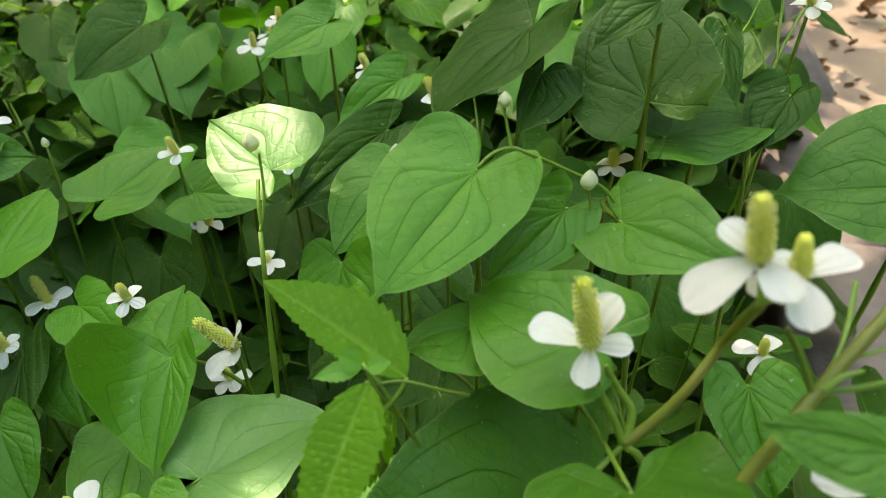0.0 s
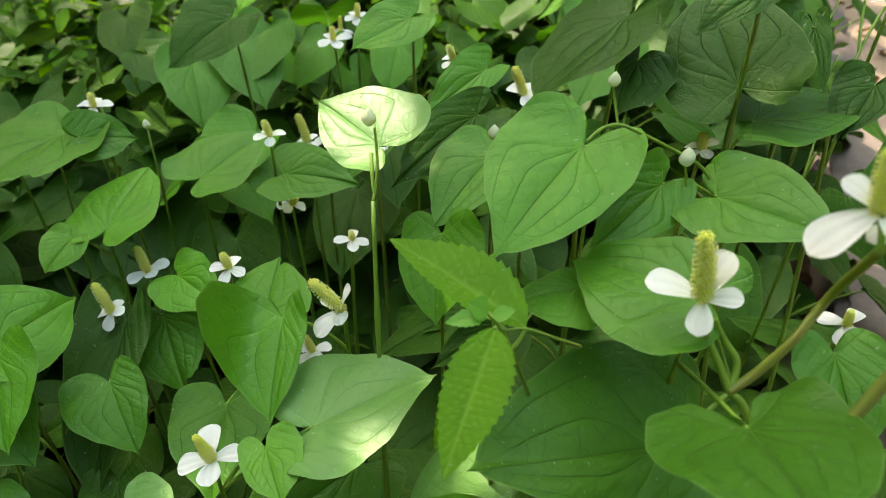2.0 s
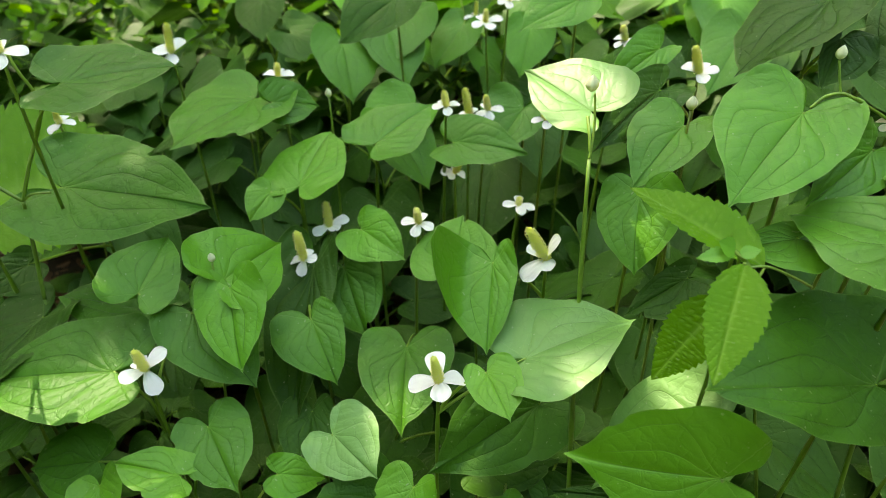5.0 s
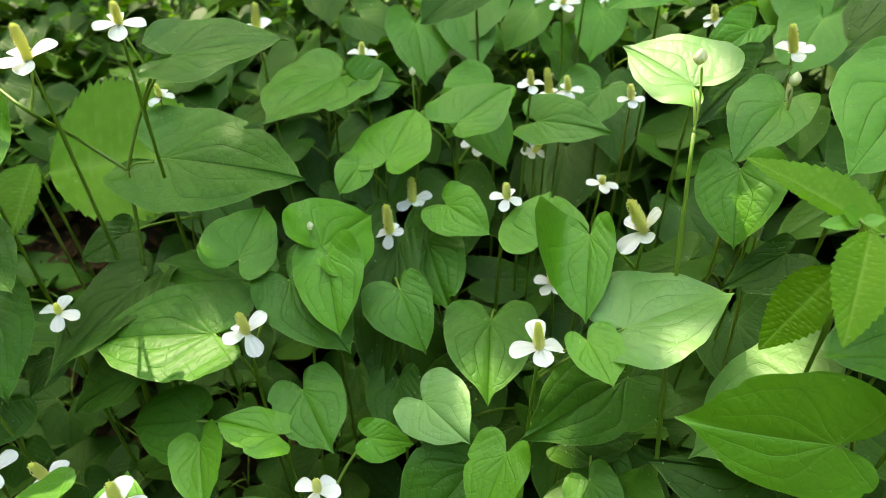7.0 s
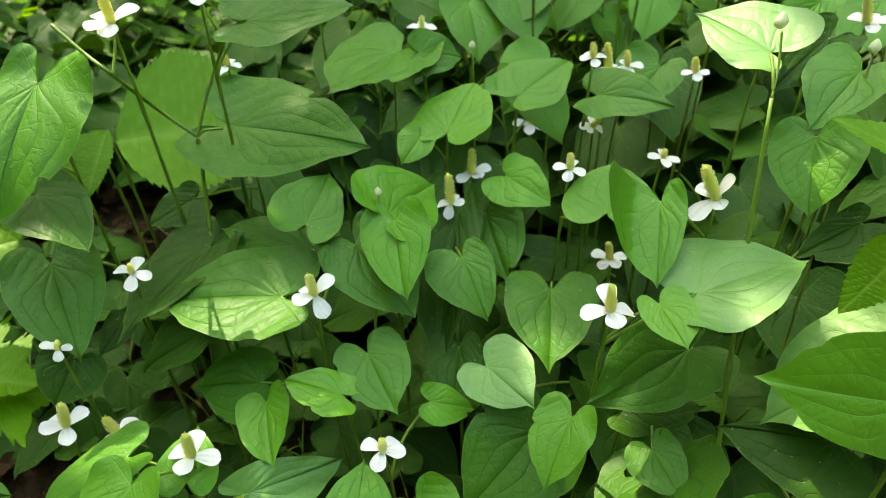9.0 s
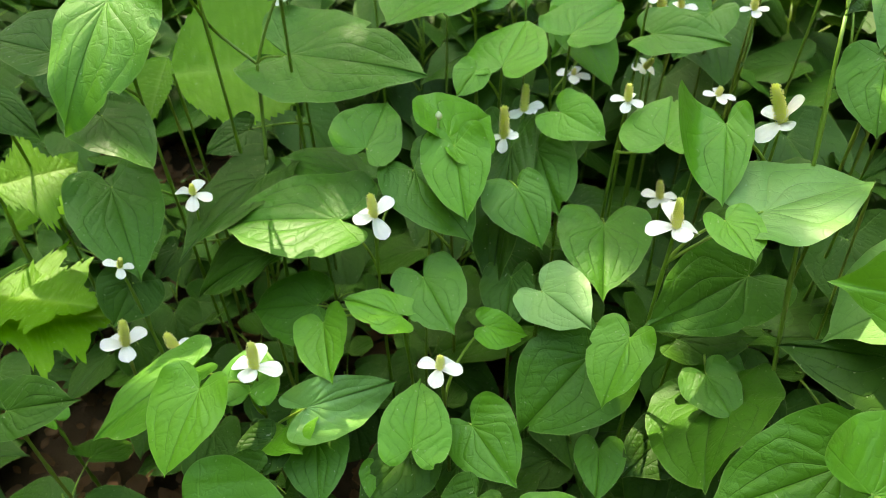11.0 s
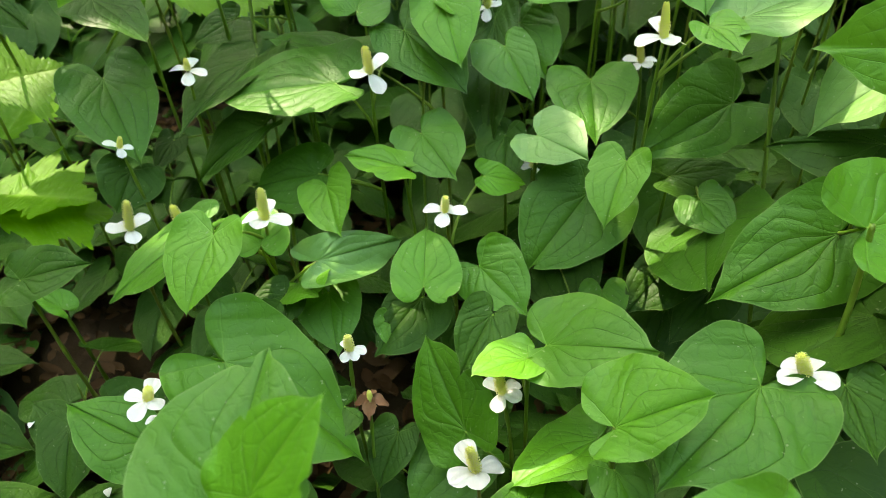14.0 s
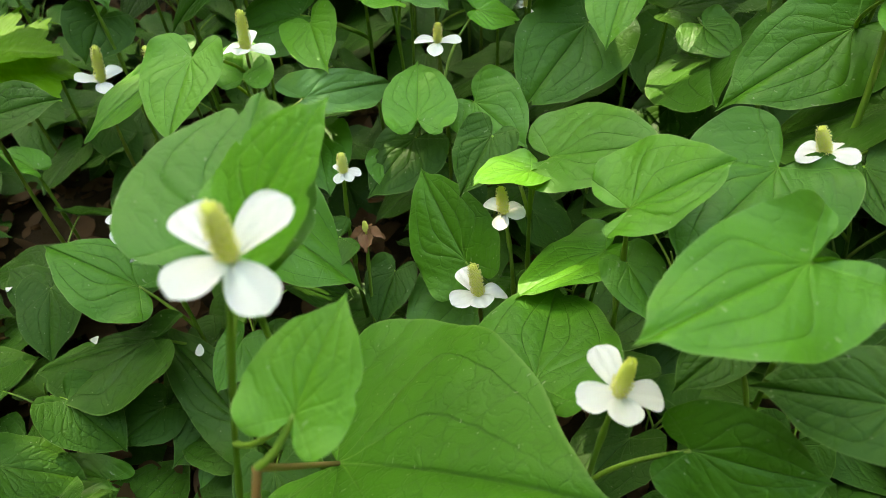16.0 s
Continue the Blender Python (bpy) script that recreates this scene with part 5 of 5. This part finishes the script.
p = plant(-0.2650, 0.2010, -0.2274, (0.0, -0.2), 0.0009, None, "thin herb stem topped by a small green bud")
bud(p, (-0.2650, 0.2010, -0.2284), 0.006)
p = plant(-0.0198, 0.2532, -0.1484, (0.0, -0.2), 0.0009, None, "thin herb stem topped by a small green bud")
bud(p, (-0.0198, 0.2532, -0.1494), 0.008)
p = plant(-0.2956, 0.3464, -0.2240, (0.0, -0.2), 0.0009, None, "thin herb stem topped by a small green bud")
bud(p, (-0.2956, 0.3464, -0.2250), 0.009)
p = plant(-0.2402, 0.3639, -0.2052, (0.0, -0.2), 0.0009, None, "thin herb stem topped by a small green bud")
bud(p, (-0.2402, 0.3639, -0.2062), 0.007)
p = plant(-0.4052, 0.2991, -0.2992, (0.0, -0.2), 0.0009, None, "thin herb stem topped by a small green bud")
bud(p, (-0.4052, 0.2991, -0.3002), 0.008)
p = plant(-0.2676, 0.0063, -0.3804, (0.05, -0.25), 0.001, None, "herb stem with a withered brown flower head")
withered(p, (-0.2676, 0.0063, -0.3804), 0.011)
p = plant(-0.0181, 0.1302, -0.1508, (0.3, 0.1), 0.0008, None, "young toothed sprout among the herbs")
toothed_leaf(p, (-0.0233, 0.1334, -0.1468), (-4.6, -21.8, 105.3), 0.0141, 0.0035, 0.0035, 7, 0.2, material=LEAF_PALE)
toothed_leaf(p, (-0.0233, 0.1337, -0.1464), (33.6, -24.5, 71.4), 0.0072, 0.0045, 0.0045, 7, 0.2, material=LEAF_PALE)
toothed_leaf(p, (-0.0217, 0.1330, -0.1473), (26.5, 22.8, -80.4), 0.0073, 0.003, 0.003, 7, 0.2, material=LEAF_PALE)
twig(p, [(-0.0181, 0.1302, -0.1508), (-0.0209, 0.1324, -0.1480), (-0.0233, 0.1336, -0.1465)], 0.0008, 0.0006, PETIOLE)
twig(p, [(-0.0181, 0.1302, -0.1508), (-0.0112, 0.1307, -0.1502), (-0.0007, 0.1318, -0.1552), (0.0078, 0.1346, -0.1611)], 0.0007, 0.0008)
p = plant(-0.3859, 0.2081, -0.2756, (0.02, -0.2), 0.0012, None, "branching herb stem with crossing stalks beside toothed leaves")
twig(p, [(-0.3859, 0.2081, -0.2756), (-0.3893, 0.2209, -0.2451), (-0.3917, 0.2306, -0.2189)], 0.0019, 0.0017)
twig(p, [(-0.3917, 0.2306, -0.2189), (-0.3872, 0.2412, -0.2000), (-0.3809, 0.2513, -0.1820), (-0.3680, 0.2476, -0.1622)], 0.0017, 0.0015)
twig(p, [(-0.3680, 0.2476, -0.1622), (-0.3583, 0.2534, -0.1572), (-0.3492, 0.2585, -0.1530)], 0.0015, 0.0011, PETIOLE)
twig(p, [(-0.3680, 0.2476, -0.1622), (-0.3723, 0.2485, -0.1536), (-0.3763, 0.2490, -0.1457), (-0.3801, 0.2508, -0.1361)], 0.0014, 0.0011, PETIOLE)
twig(p, [(-0.3917, 0.2306, -0.2189), (-0.4144, 0.2271, -0.1976), (-0.4032, 0.1893, -0.1600), (-0.4202, 0.1937, -0.1505), (-0.4389, 0.1996, -0.1388)], 0.0016, 0.0015)
twig(p, [(-0.3917, 0.2306, -0.2189), (-0.3873, 0.2340, -0.2157), (-0.3765, 0.2366, -0.2151)], 0.0013, 0.0011, PETIOLE)
twig(p, [(-0.4032, 0.1893, -0.1600), (-0.4037, 0.1984, -0.1485), (-0.4066, 0.2057, -0.1388)], 0.0013, 0.0011, PETIOLE)
p = plant(-0.2498, -0.1658, -0.3083, (-0.1, -0.2), 0.0012, None, "reddish jointed herb stem under broad leaves")
twig(p, [(-0.2498, -0.1658, -0.3083), (-0.2481, -0.1618, -0.2977)], 0.0018, 0.0018, FLUSHED)
twig(p, [(-0.2481, -0.1618, -0.2977), (-0.2437, -0.1593, -0.2937), (-0.2389, -0.1534, -0.2863)], 0.0017, 0.0013, PETIOLE)
twig(p, [(-0.2481, -0.1618, -0.2977), (-0.2555, -0.1381, -0.3438), (-0.2553, -0.1111, -0.3926)], 0.0017, 0.0014, FLUSHED)
fallen_bract((-0.4055, -0.0445, -0.4214), 0.007, (-8, 5, 40))
fallen_bract((-0.3516, -0.0384, -0.4228), 0.007, (-8, 5, 200))
fallen_bract((-0.3897, -0.0122, -0.3769), 0.008, (-8, 5, 300))
fallen_bract((-0.3721, -0.0206, -0.3783), 0.009, (-8, 5, 100))
fallen_bract((-0.4968, 0.0022, -0.4422), 0.006, (-8, 5, 20))
fallen_bract((-0.0757, 0.1041, -0.3493), 0.006, (-8, 5, 70))


LEAVES_OVERHEAD = 28000
# Points on the bed kept free of crown leaves, so sun flecks land there.
GAPS = [
    (-0.178, 0.152, -0.297, 0.0135),
    (-0.306, 0.108, -0.324, 0.012),
    (-0.305, 0.119, -0.317, 0.010),
    (-0.347, 0.149, -0.280, 0.009),
    (-0.325, 0.132, -0.280, 0.009),
    (-0.361, 0.168, -0.277, 0.005),
    (-0.080, 0.169, -0.225, 0.009),
    (-0.441, 0.171, -0.179, 0.020),
    (-0.456, 0.156, -0.190, 0.013),
    (-0.526, 0.133, -0.342, 0.019),
    (-0.281, 0.084, -0.358, 0.013),
    (-0.274, 0.105, -0.359, 0.010),
    (-0.091, 0.255, -0.142, 0.016),
    (-0.235, 0.188, -0.238, 0.010),
    (0.077, 0.189, -0.128, 0.012),
    (-0.180, -0.026, -0.369, 0.016),
    (-0.159, 0.173, -0.313, 0.011),
    (-0.049, 0.120, -0.254, 0.015),
    (-0.047, 0.218, -0.185, 0.011),
    (-0.414, -0.090, -0.422, 0.011),
    (-0.530, 0.172, -0.289, 0.011),
    (-0.078, 0.259, -0.137, 0.015),
    (-0.035, 0.375, -0.335, 0.012),
    (-0.729, 0.465, -0.487, 0.009),
    (-0.531, 0.179, -0.288, 0.008),
    (-0.528, 0.171, -0.289, 0.009),
    (-0.113, 0.124, -0.385, 0.008),
    (-0.408, -0.041, -0.426, 0.008),
    (-0.028, 0.152, -0.248, 0.016),
    (0.010, 0.309, -0.349, 0.008),
    (-0.135, 0.140, -0.305, 0.009),
    (-0.019, 0.215, -0.337, 0.011),
    (0.004, 0.417, -0.385, 0.011),
    (-0.061, 0.141, -0.224, 0.008),
    (-0.323, 0.143, -0.279, 0.010),
    (-0.153, 0.449, -0.315, 0.007),
    (-0.102, 0.303, -0.246, 0.007),
    (-0.136, 0.358, -0.394, 0.007),
    (-0.513, -0.004, -0.453, 0.010),
    (-0.474, -0.056, -0.491, 0.008),
    (-0.081, 0.351, -0.402, 0.011),
    (-0.045, 0.222, -0.181, 0.007),
]


# ---------------------------------------------------------------- stone path beside the bed
def path_edge(y):
    return 0.27 + 0.26 * (y - 0.25) + 0.012 * math.sin(y * 9)


def stone_path():
    n = 70
    verts, faces = [], []
    for j in range(n + 1):
        y = -1.0 + 4.2 * j / n
        for i in range(26):
            u = i / 25
            x = path_edge(y) + 0.13 + 3.2 * u ** 1.6
            verts.append((x, y, GROUND + 0.016 + 0.005 * noise.noise(Vector((x * 7, y * 7, 5)))))
    for j in range(n):
        for i in range(25):
            a = j * 26 + i
            faces.append((a, a + 1, a + 27, a + 26))
    tagged(mesh_object("path", verts, faces, SAND), "sandy beige path with fallen leaves beside the bed", "path", "", "structure")
    kerb = tagged(new("kerb", None), "row of rough grey kerb stones along the path", "kerb", "", "structure")
    rnd = random.Random(11)
    y = -1.0
    while y < 3.0:
        long = rnd.uniform(0.24, 0.36)
        bm = bmesh.new()
        bmesh.ops.create_cube(bm, size=1.0)
        bmesh.ops.bevel(bm, geom=bm.edges[:], offset=0.10, segments=2, affect="EDGES")
        tall = 0.075 + rnd.uniform(-0.006, 0.006)
        for v in bm.verts:
            v.co.x *= 0.125
            v.co.y *= long - 0.008
            v.co.z *= tall
            v.co += Vector((rnd.uniform(-1, 1), rnd.uniform(-1, 1), rnd.uniform(-1, 1))) * 0.0025
        me = bpy.data.meshes.new("kerb_stone")
        bm.to_mesh(me)
        bm.free()
        me.materials.append(STONE)
        me.polygons.foreach_set("use_smooth", [True] * len(me.polygons))
        ob = new("stone", me)
        ob.parent = kerb
        yc = y + long / 2
        ob.matrix_basis = pose(path_edge(yc) + 0.065, yc, GROUND + tall / 2 - 0.012, rnd.uniform(-1.5, 1.5), rnd.uniform(-1.5, 1.5), -14 + rnd.uniform(-2, 2))
        y += long


stone_path()


# ---------------------------------------------------------------- low undergrowth that fills the bed
def canopy(x, y):
    """The height of the bed's upper leaves."""
    z = -0.245 + 0.33 * max(min(x, 0.12), -0.75) + 0.28 * max(min(y, 0.55), -0.3)
    return max(min(z, -0.17), GROUND + 0.07)


def fill_plant(kind, high, with_flower):
    """A low-detail herb about its foot at the origin."""
    rnd = random.Random(100 + kind)
    p = plant(0.0, 0.0, GROUND + high, (rnd.uniform(-0.2, 0.2), rnd.uniform(-0.25, 0.1)), 0.0010, None, "green herb with heart-shaped leaves" + (" and a small white flower" if with_flower else ""), "undergrowth herbs")
    count = 8 if high > 0.13 else 6
    for n in range(count):
        a = n * 2.4 + rnd.uniform(-0.4, 0.4)
        z = GROUND + high * (0.22 + 0.76 * n / (count - 1))
        reach = rnd.uniform(0.02, 0.042)
        size = rnd.uniform(0.058, 0.084) * (1.12 - 0.3 * n / (count - 1))
        s = stem_point(p, z)
        at = (s.x + math.cos(a) * reach, s.y + math.sin(a) * reach, z + rnd.uniform(0.0, 0.015))
        # Upper leaves of tall herbs stay green; the rest get the shade-darkened green.
        leaf(p, at, (-rnd.uniform(5, 38), rnd.uniform(-16, 16), math.degrees(a) - 90), size, size * rnd.uniform(0.42, 0.52), size * rnd.uniform(0.42, 0.52), (LEAF if n > count - 3 and high > 0.2 else LEAF_DARK_SHADED), fine=False)
    if with_flower:
        flower(p, stem_point(p, 9), (rnd.uniform(-0.2, 0.2), rnd.uniform(-0.3, 0), 1), 0.014, [(a + rnd.uniform(-10, 10), 0.012, rnd.uniform(-12, 15)) for a in (20, 110, 200, 290)], kind % 3)
    return p


HOLLOWS = (
    (-0.60, 0.41, 0.06), (-0.70, 0.46, 0.07), (-0.53, 0.46, 0.05), (-0.52, 0.07, 0.065), (-0.54, 0.12, 0.04), (-0.47, -0.03, 0.05), (-0.40, -0.03, 0.05),
    (-0.36, -0.10, 0.05), (-0.28, 0.08, 0.045), (-0.22, 0.18, 0.035), (-0.18, 0.43, 0.045), (-0.28, 0.27, 0.035), (-0.10, 0.29, 0.04), (0.06, 0.38, 0.05),
    (0.00, 0.26, 0.04), (-0.16, 0.54, 0.04), (-0.33, 0.35, 0.04), (-0.17, -0.02, 0.04), (-0.35, 0.88, 0.09), (-0.16, 0.98, 0.09), (-0.52, 0.98, 0.09), (-0.05, 0.80, 0.05))


def undergrowth():
    rnd = random.Random(77)
    kinds = [(fill_plant(k, h, k == 5), h) for k, h in enumerate((0.09, 0.12, 0.15, 0.19, 0.23, 0.26))]
    spots = []
    tries = 0
    while len(spots) < 640 and tries < 14000:
        tries += 1
        x, y = rnd.uniform(-1.25, 0.6), rnd.uniform(-0.42, 1.6)
        near = -0.75 < x < 0.3 and -0.3 < y < 0.72
        if x > path_edge(y) - 0.05 or any((x - a) ** 2 + (y - b) ** 2 < (0.0036 if near else 0.0038) for a, b in spots):
            continue
        if any((x - a) ** 2 + (y - b) ** 2 < r * r for a, b, r in HOLLOWS) or (y > 0.68 and -0.95 < x < 0.05 and rnd.random() < 0.85):
            continue
        spots.append((x, y))
    spots.sort(key=lambda s: (s[0] + 0.22) ** 2 + (s[1] - 0.2) ** 2)
    far_v, far_f, far_m, far_n, far_p, far_b = [], [], [], [], [], []
    slots = [LEAF, LEAF_DARK_SHADED, STEM, PETIOLE, BRACT, FLORET, ANTHER]
    for n, (x, y) in enumerate(spots):
        low = min([z for a, b, z, c in LEAF_SPOTS if (x - a) ** 2 + (y - b) ** 2 < (c * 0.5 + 0.03) ** 2], default=9.0)
        room = max(min(canopy(x, y) - (0.15 if y < 0.42 else 0.04), low - 0.06) - GROUND, 0.06)
        fits = [k for k in kinds if k[1] < room and (y > 0.55 or k[0]["label"].endswith("leaves"))] or kinds[:1]
        ob, h = fits[rnd.randrange(max(0, len(fits) - 3), len(fits))]
        size = min(1.2, max(0.6, room / h * 0.95))
        m = pose(x, y, GROUND, rnd.uniform(-4, 4), rnd.uniform(-4, 4), rnd.uniform(0, 360))
        if n < 200:
            copy_thing(ob, m).scale = (size, size, size)
            continue
        m = m @ Matrix.Diagonal((size, size, size, 1))
        for o in ob.children_recursive:
            if o.name.startswith("flower_spike"):
                continue
            local = o.matrix_basis if o.parent == ob else o.parent.matrix_basis @ o.matrix_basis
            start = len(far_v)
            far_v += [m @ (local @ v.co) for v in o.data.vertices]
            for key, store in (("veins", far_n), ("place", far_p), ("blade", far_b)):
                a = o.data.attributes.get(key)
                store += [tuple(d.vector) for d in a.data] if a else [(0, 0, 0)] * len(o.data.vertices)
            far_f += [tuple(start + i for i in f.vertices) for f in o.data.polygons]
            far_m += [slots.index(o.data.materials[0])] * len(o.data.polygons)
    far = mesh_object("groundcover", far_v, far_f, LEAF, None, "", None, far_n, far_p, far_b)
    for k in slots[1:]:
        far.data.materials.append(k)
    far.data.polygons.foreach_set("material_index", far_m)
    tagged(far, "dense mat of green herbs with small white flowers", "groundcover", "", "stuff")
    for ob, h in kinds:
        for o in (*ob.children_recursive, ob):
            bpy.data.objects.remove(o)


undergrowth()


def small_weeds():
    """Low small-leaved weeds on the open ground behind the herbs."""
    rnd = random.Random(64)
    verts, faces = [], []
    for _ in range(6500):
        x, y = rnd.uniform(-1.15, 0.25), rnd.uniform(0.72, 1.75)
        if x > path_edge(y) - 0.05 or noise.noise(Vector((x * 7, y * 7, 6))) < -0.15:
            continue
        m = pose(x, y, GROUND + 0.02 + 0.24 * rnd.random() ** 1.5, rnd.uniform(-45, 25), rnd.uniform(-35, 35), rnd.uniform(0, 360))
        s = rnd.uniform(0.012, 0.030)
        o = len(verts)
        for k in range(4):
            for f in (-1, 0, 1):
                verts.append(m @ Vector((f * (0.12, 0.36, 0.30, 0.02)[k] * s, (k / 3 - 0.5) * s, abs(f) * 0.08 * s - 0.1 * s * (k / 3) ** 2)))
        for k in range(3):
            for f in range(2):
                c = o + k * 3 + f
                faces.append((c, c + 1, c + 4, c + 3))
    tagged(mesh_object("groundcover", verts, faces, LEAF_SERRATE), "small bright green weeds behind the herb bed", "groundcover", "", "stuff")


small_weeds()


def outer_cover():
    """Low leaves over the rest of the clearing, out to the shrubs."""
    rnd = random.Random(58)
    verts, faces = [], []
    for _ in range(26000):
        a, r = rnd.uniform(0, 2 * math.pi), 3.6 * rnd.random() ** 0.5
        x, y = math.cos(a) * r, math.sin(a) * r + 0.3
        if (-1.2 < x < 0.65 and -0.36 < y < 1.55) or x > path_edge(y) - 0.08:
            continue
        thick = 0.5 + 0.5 * noise.noise(Vector((x * 1.3, y * 1.3, 2)))
        if rnd.random() > 0.35 + thick:
            continue
        z = GROUND + rnd.uniform(0.02, 0.06 + 0.16 * thick)
        if -1.0 < x < 0.3 and -0.7 < y < 0.0:
            z = GROUND + rnd.uniform(0.02, 0.06)
        m = pose(x, y, z, rnd.uniform(-30, 10), rnd.uniform(-20, 20), rnd.uniform(0, 360))
        s = rnd.uniform(0.05, 0.085)
        o = len(verts)
        for k in range(5):
            v = k / 4
            w = (0.30, 0.50, 0.44, 0.24, 0.01)[k]
            for f in (-1, 0, 1):
                verts.append(m @ Vector((f * w * s, (v - 0.5) * s - (0.12 * s if f and k == 0 else 0), abs(f) * 0.06 * s - 0.12 * s * v * v)))
        for k in range(4):
            for f in range(2):
                c = o + k * 3 + f
                faces.append((c, c + 1, c + 4, c + 3))
    tagged(mesh_object("groundcover", verts, faces, LEAF), "low green herb leaves covering the clearing", "groundcover", "", "stuff")


outer_cover()


# ---------------------------------------------------------------- fallen leaves and crumbs on the soil
def litter():
    rnd = random.Random(3)
    verts, faces = [], []
    for n in range(9000):
        x, y = (rnd.uniform(-0.8, 0.3), rnd.uniform(-0.3, 0.6)) if n > 4200 else (rnd.uniform(-1.3, 1.6), rnd.uniform(-0.5, 2.2))
        if x > path_edge(y) and rnd.random() < 0.55:
            continue
        z = GROUND + (0.024 if x > path_edge(y) + 0.13 else 0.012)
        m = pose(x, y, z + rnd.uniform(0, 0.006), rnd.uniform(-30, 30), rnd.uniform(-30, 30), rnd.uniform(0, 360))
        s = rnd.uniform(0.006, 0.022) if n > 4200 else rnd.uniform(0.008, 0.034)
        o = len(verts)
        for k in range(5):
            v = k / 4
            w = math.sin(math.pi * (0.06 + 0.9 * v)) * 0.34
            for f in (-1, 0, 1):
                verts.append(m @ Vector((f * w * s, (v - 0.5) * s, abs(f) * 0.15 * s + 0.2 * s * v * v)))
        for k in range(4):
            for f in range(2):
                a = o + k * 3 + f
                faces.append((a, a + 1, a + 4, a + 3))
    tagged(mesh_object("leaf_litter", verts, faces, DRY), "dry brown fallen leaves scattered on the soil", "litter", "", "stuff")


litter()


# ---------------------------------------------------------------- unseen tree added to shade the bed
def shade_tree():
    """An unseen tree, added behind the camera so its crown shades the bed; sun flecks come through gaps left between
    its leaves.
    """
    rnd = random.Random(21)
    tree = tagged(new("shade_tree", None), "unseen broad-leaved tree added so its wide crown shades the bed", "tree")
    tree.location = (0.6, -3.2, GROUND)
    base = tree.location
    verts, faces = tube_data(bend((0, 0, -0.05), (-0.1, 0.2, 1.3), (0.1, 0.9, 2.6), 14), [0.16 - 0.006 * i for i in range(14)], 12)
    mesh_object("trunk", verts, faces, BARK, tree)
    for end in ((-2.6, 4.2, 2.45), (-1.7, 4.4, 2.5), (-0.9, 4.2, 2.45), (-2.4, 5.5, 2.5), (-1.1, 5.6, 2.5)):
        verts, faces = tube_data(bend((0.05, 0.5, 1.9), (end[0] * 0.4, end[1] * 0.5, 2.3), end, 12), [0.05 - 0.0036 * i for i in range(12)], 8)
        mesh_object("limb", verts, faces, BARK, tree)
    verts, faces = [], []
    slope = np.array(sun_way) / sun_way.z
    holes = np.array(GAPS)
    for _ in range(LEAVES_OVERHEAD):
        hit, z = (rnd.uniform(-1.15, 1.1), rnd.uniform(-0.6, 1.7)), rnd.uniform(1.75, 2.05)
        x, y = hit[0] + slope[0] * (z + 0.24), hit[1] + slope[1] * (z + 0.24)
        m = pose(x - base.x, y - base.y, z - base.z, rnd.uniform(-35, 35), rnd.uniform(-35, 35), rnd.uniform(0, 360))
        s = rnd.uniform(0.05, 0.08)
        gap = noise.noise(Vector((hit[0] * 9.0, hit[1] * 9.0, 9)))
        if (hit[1] > 0.62 and gap > -0.22) or (hit[0] > path_edge(hit[1]) + 0.05 and gap > -0.35):
            continue
        blade = []
        for k in range(4):
            v = k / 3
            w = math.sin(math.pi * (0.08 + 0.86 * v)) * 0.33
            for f in (-1, 0, 1):
                blade.append(m @ Vector((f * w * s, (v - 0.5) * s, abs(f) * 0.08 * s)))
        rim = np.array([tuple(q + base) for q in blade])
        down = rim[:, None, :2] - slope[:2] * (rim[:, None, 2:] - holes[None, :, 2:3]) - holes[None, :, :2]
        if ((down ** 2).sum(2) < holes[None, :, 3] ** 2).any():
            continue
        o = len(verts)
        verts += blade
        for k in range(3):
            for f in range(2):
                a = o + k * 3 + f
                faces.append((a, a + 1, a + 4, a + 3))
    mesh_object("crown", verts, faces, LEAF, tree)


shade_tree()


# ---------------------------------------------------------------- unseen shrubs added all round to block low sky light
def shrub_border():
    """Dense unseen shrubs, added some metres off round the bed to block low sky light."""
    rnd = random.Random(31)
    verts, faces = [], []
    for _ in range(30000):
        a = rnd.uniform(0, 2 * math.pi)
        r = rnd.uniform(3.3, 4.4) + 0.35 * noise.noise(Vector((math.cos(a) * 2.2, math.sin(a) * 2.2, 4)))
        # lower towards the sun, so that light reaches the open ground behind the bed
        low = math.cos(a - math.atan2(sun_way.y, sun_way.x)) > 0.72
        h = rnd.uniform(0, 3.2 if low else 4.6) * (0.86 + 0.3 * noise.noise(Vector((math.cos(a) * 3, math.sin(a) * 3, 7))))
        m = pose(math.cos(a) * r, math.sin(a) * r + 0.3, GROUND + h, rnd.uniform(-50, 50), rnd.uniform(-50, 50), rnd.uniform(0, 360))
        s = rnd.uniform(0.16, 0.28)
        o = len(verts)
        for k in range(4):
            v = k / 3
            w = math.sin(math.pi * (0.08 + 0.86 * v)) * 0.34
            for f in (-1, 0, 1):
                verts.append(m @ Vector((f * w * s, (v - 0.5) * s, abs(f) * 0.08 * s)))
        for k in range(3):
            for f in range(2):
                c = o + k * 3 + f
                faces.append((c, c + 1, c + 4, c + 3))
    tagged(mesh_object("shrub_border", verts, faces, LEAF_DARK_SHADED), "unseen dense dark green shrubs added to block low sky light", "shrub", "", "stuff")


shrub_border()
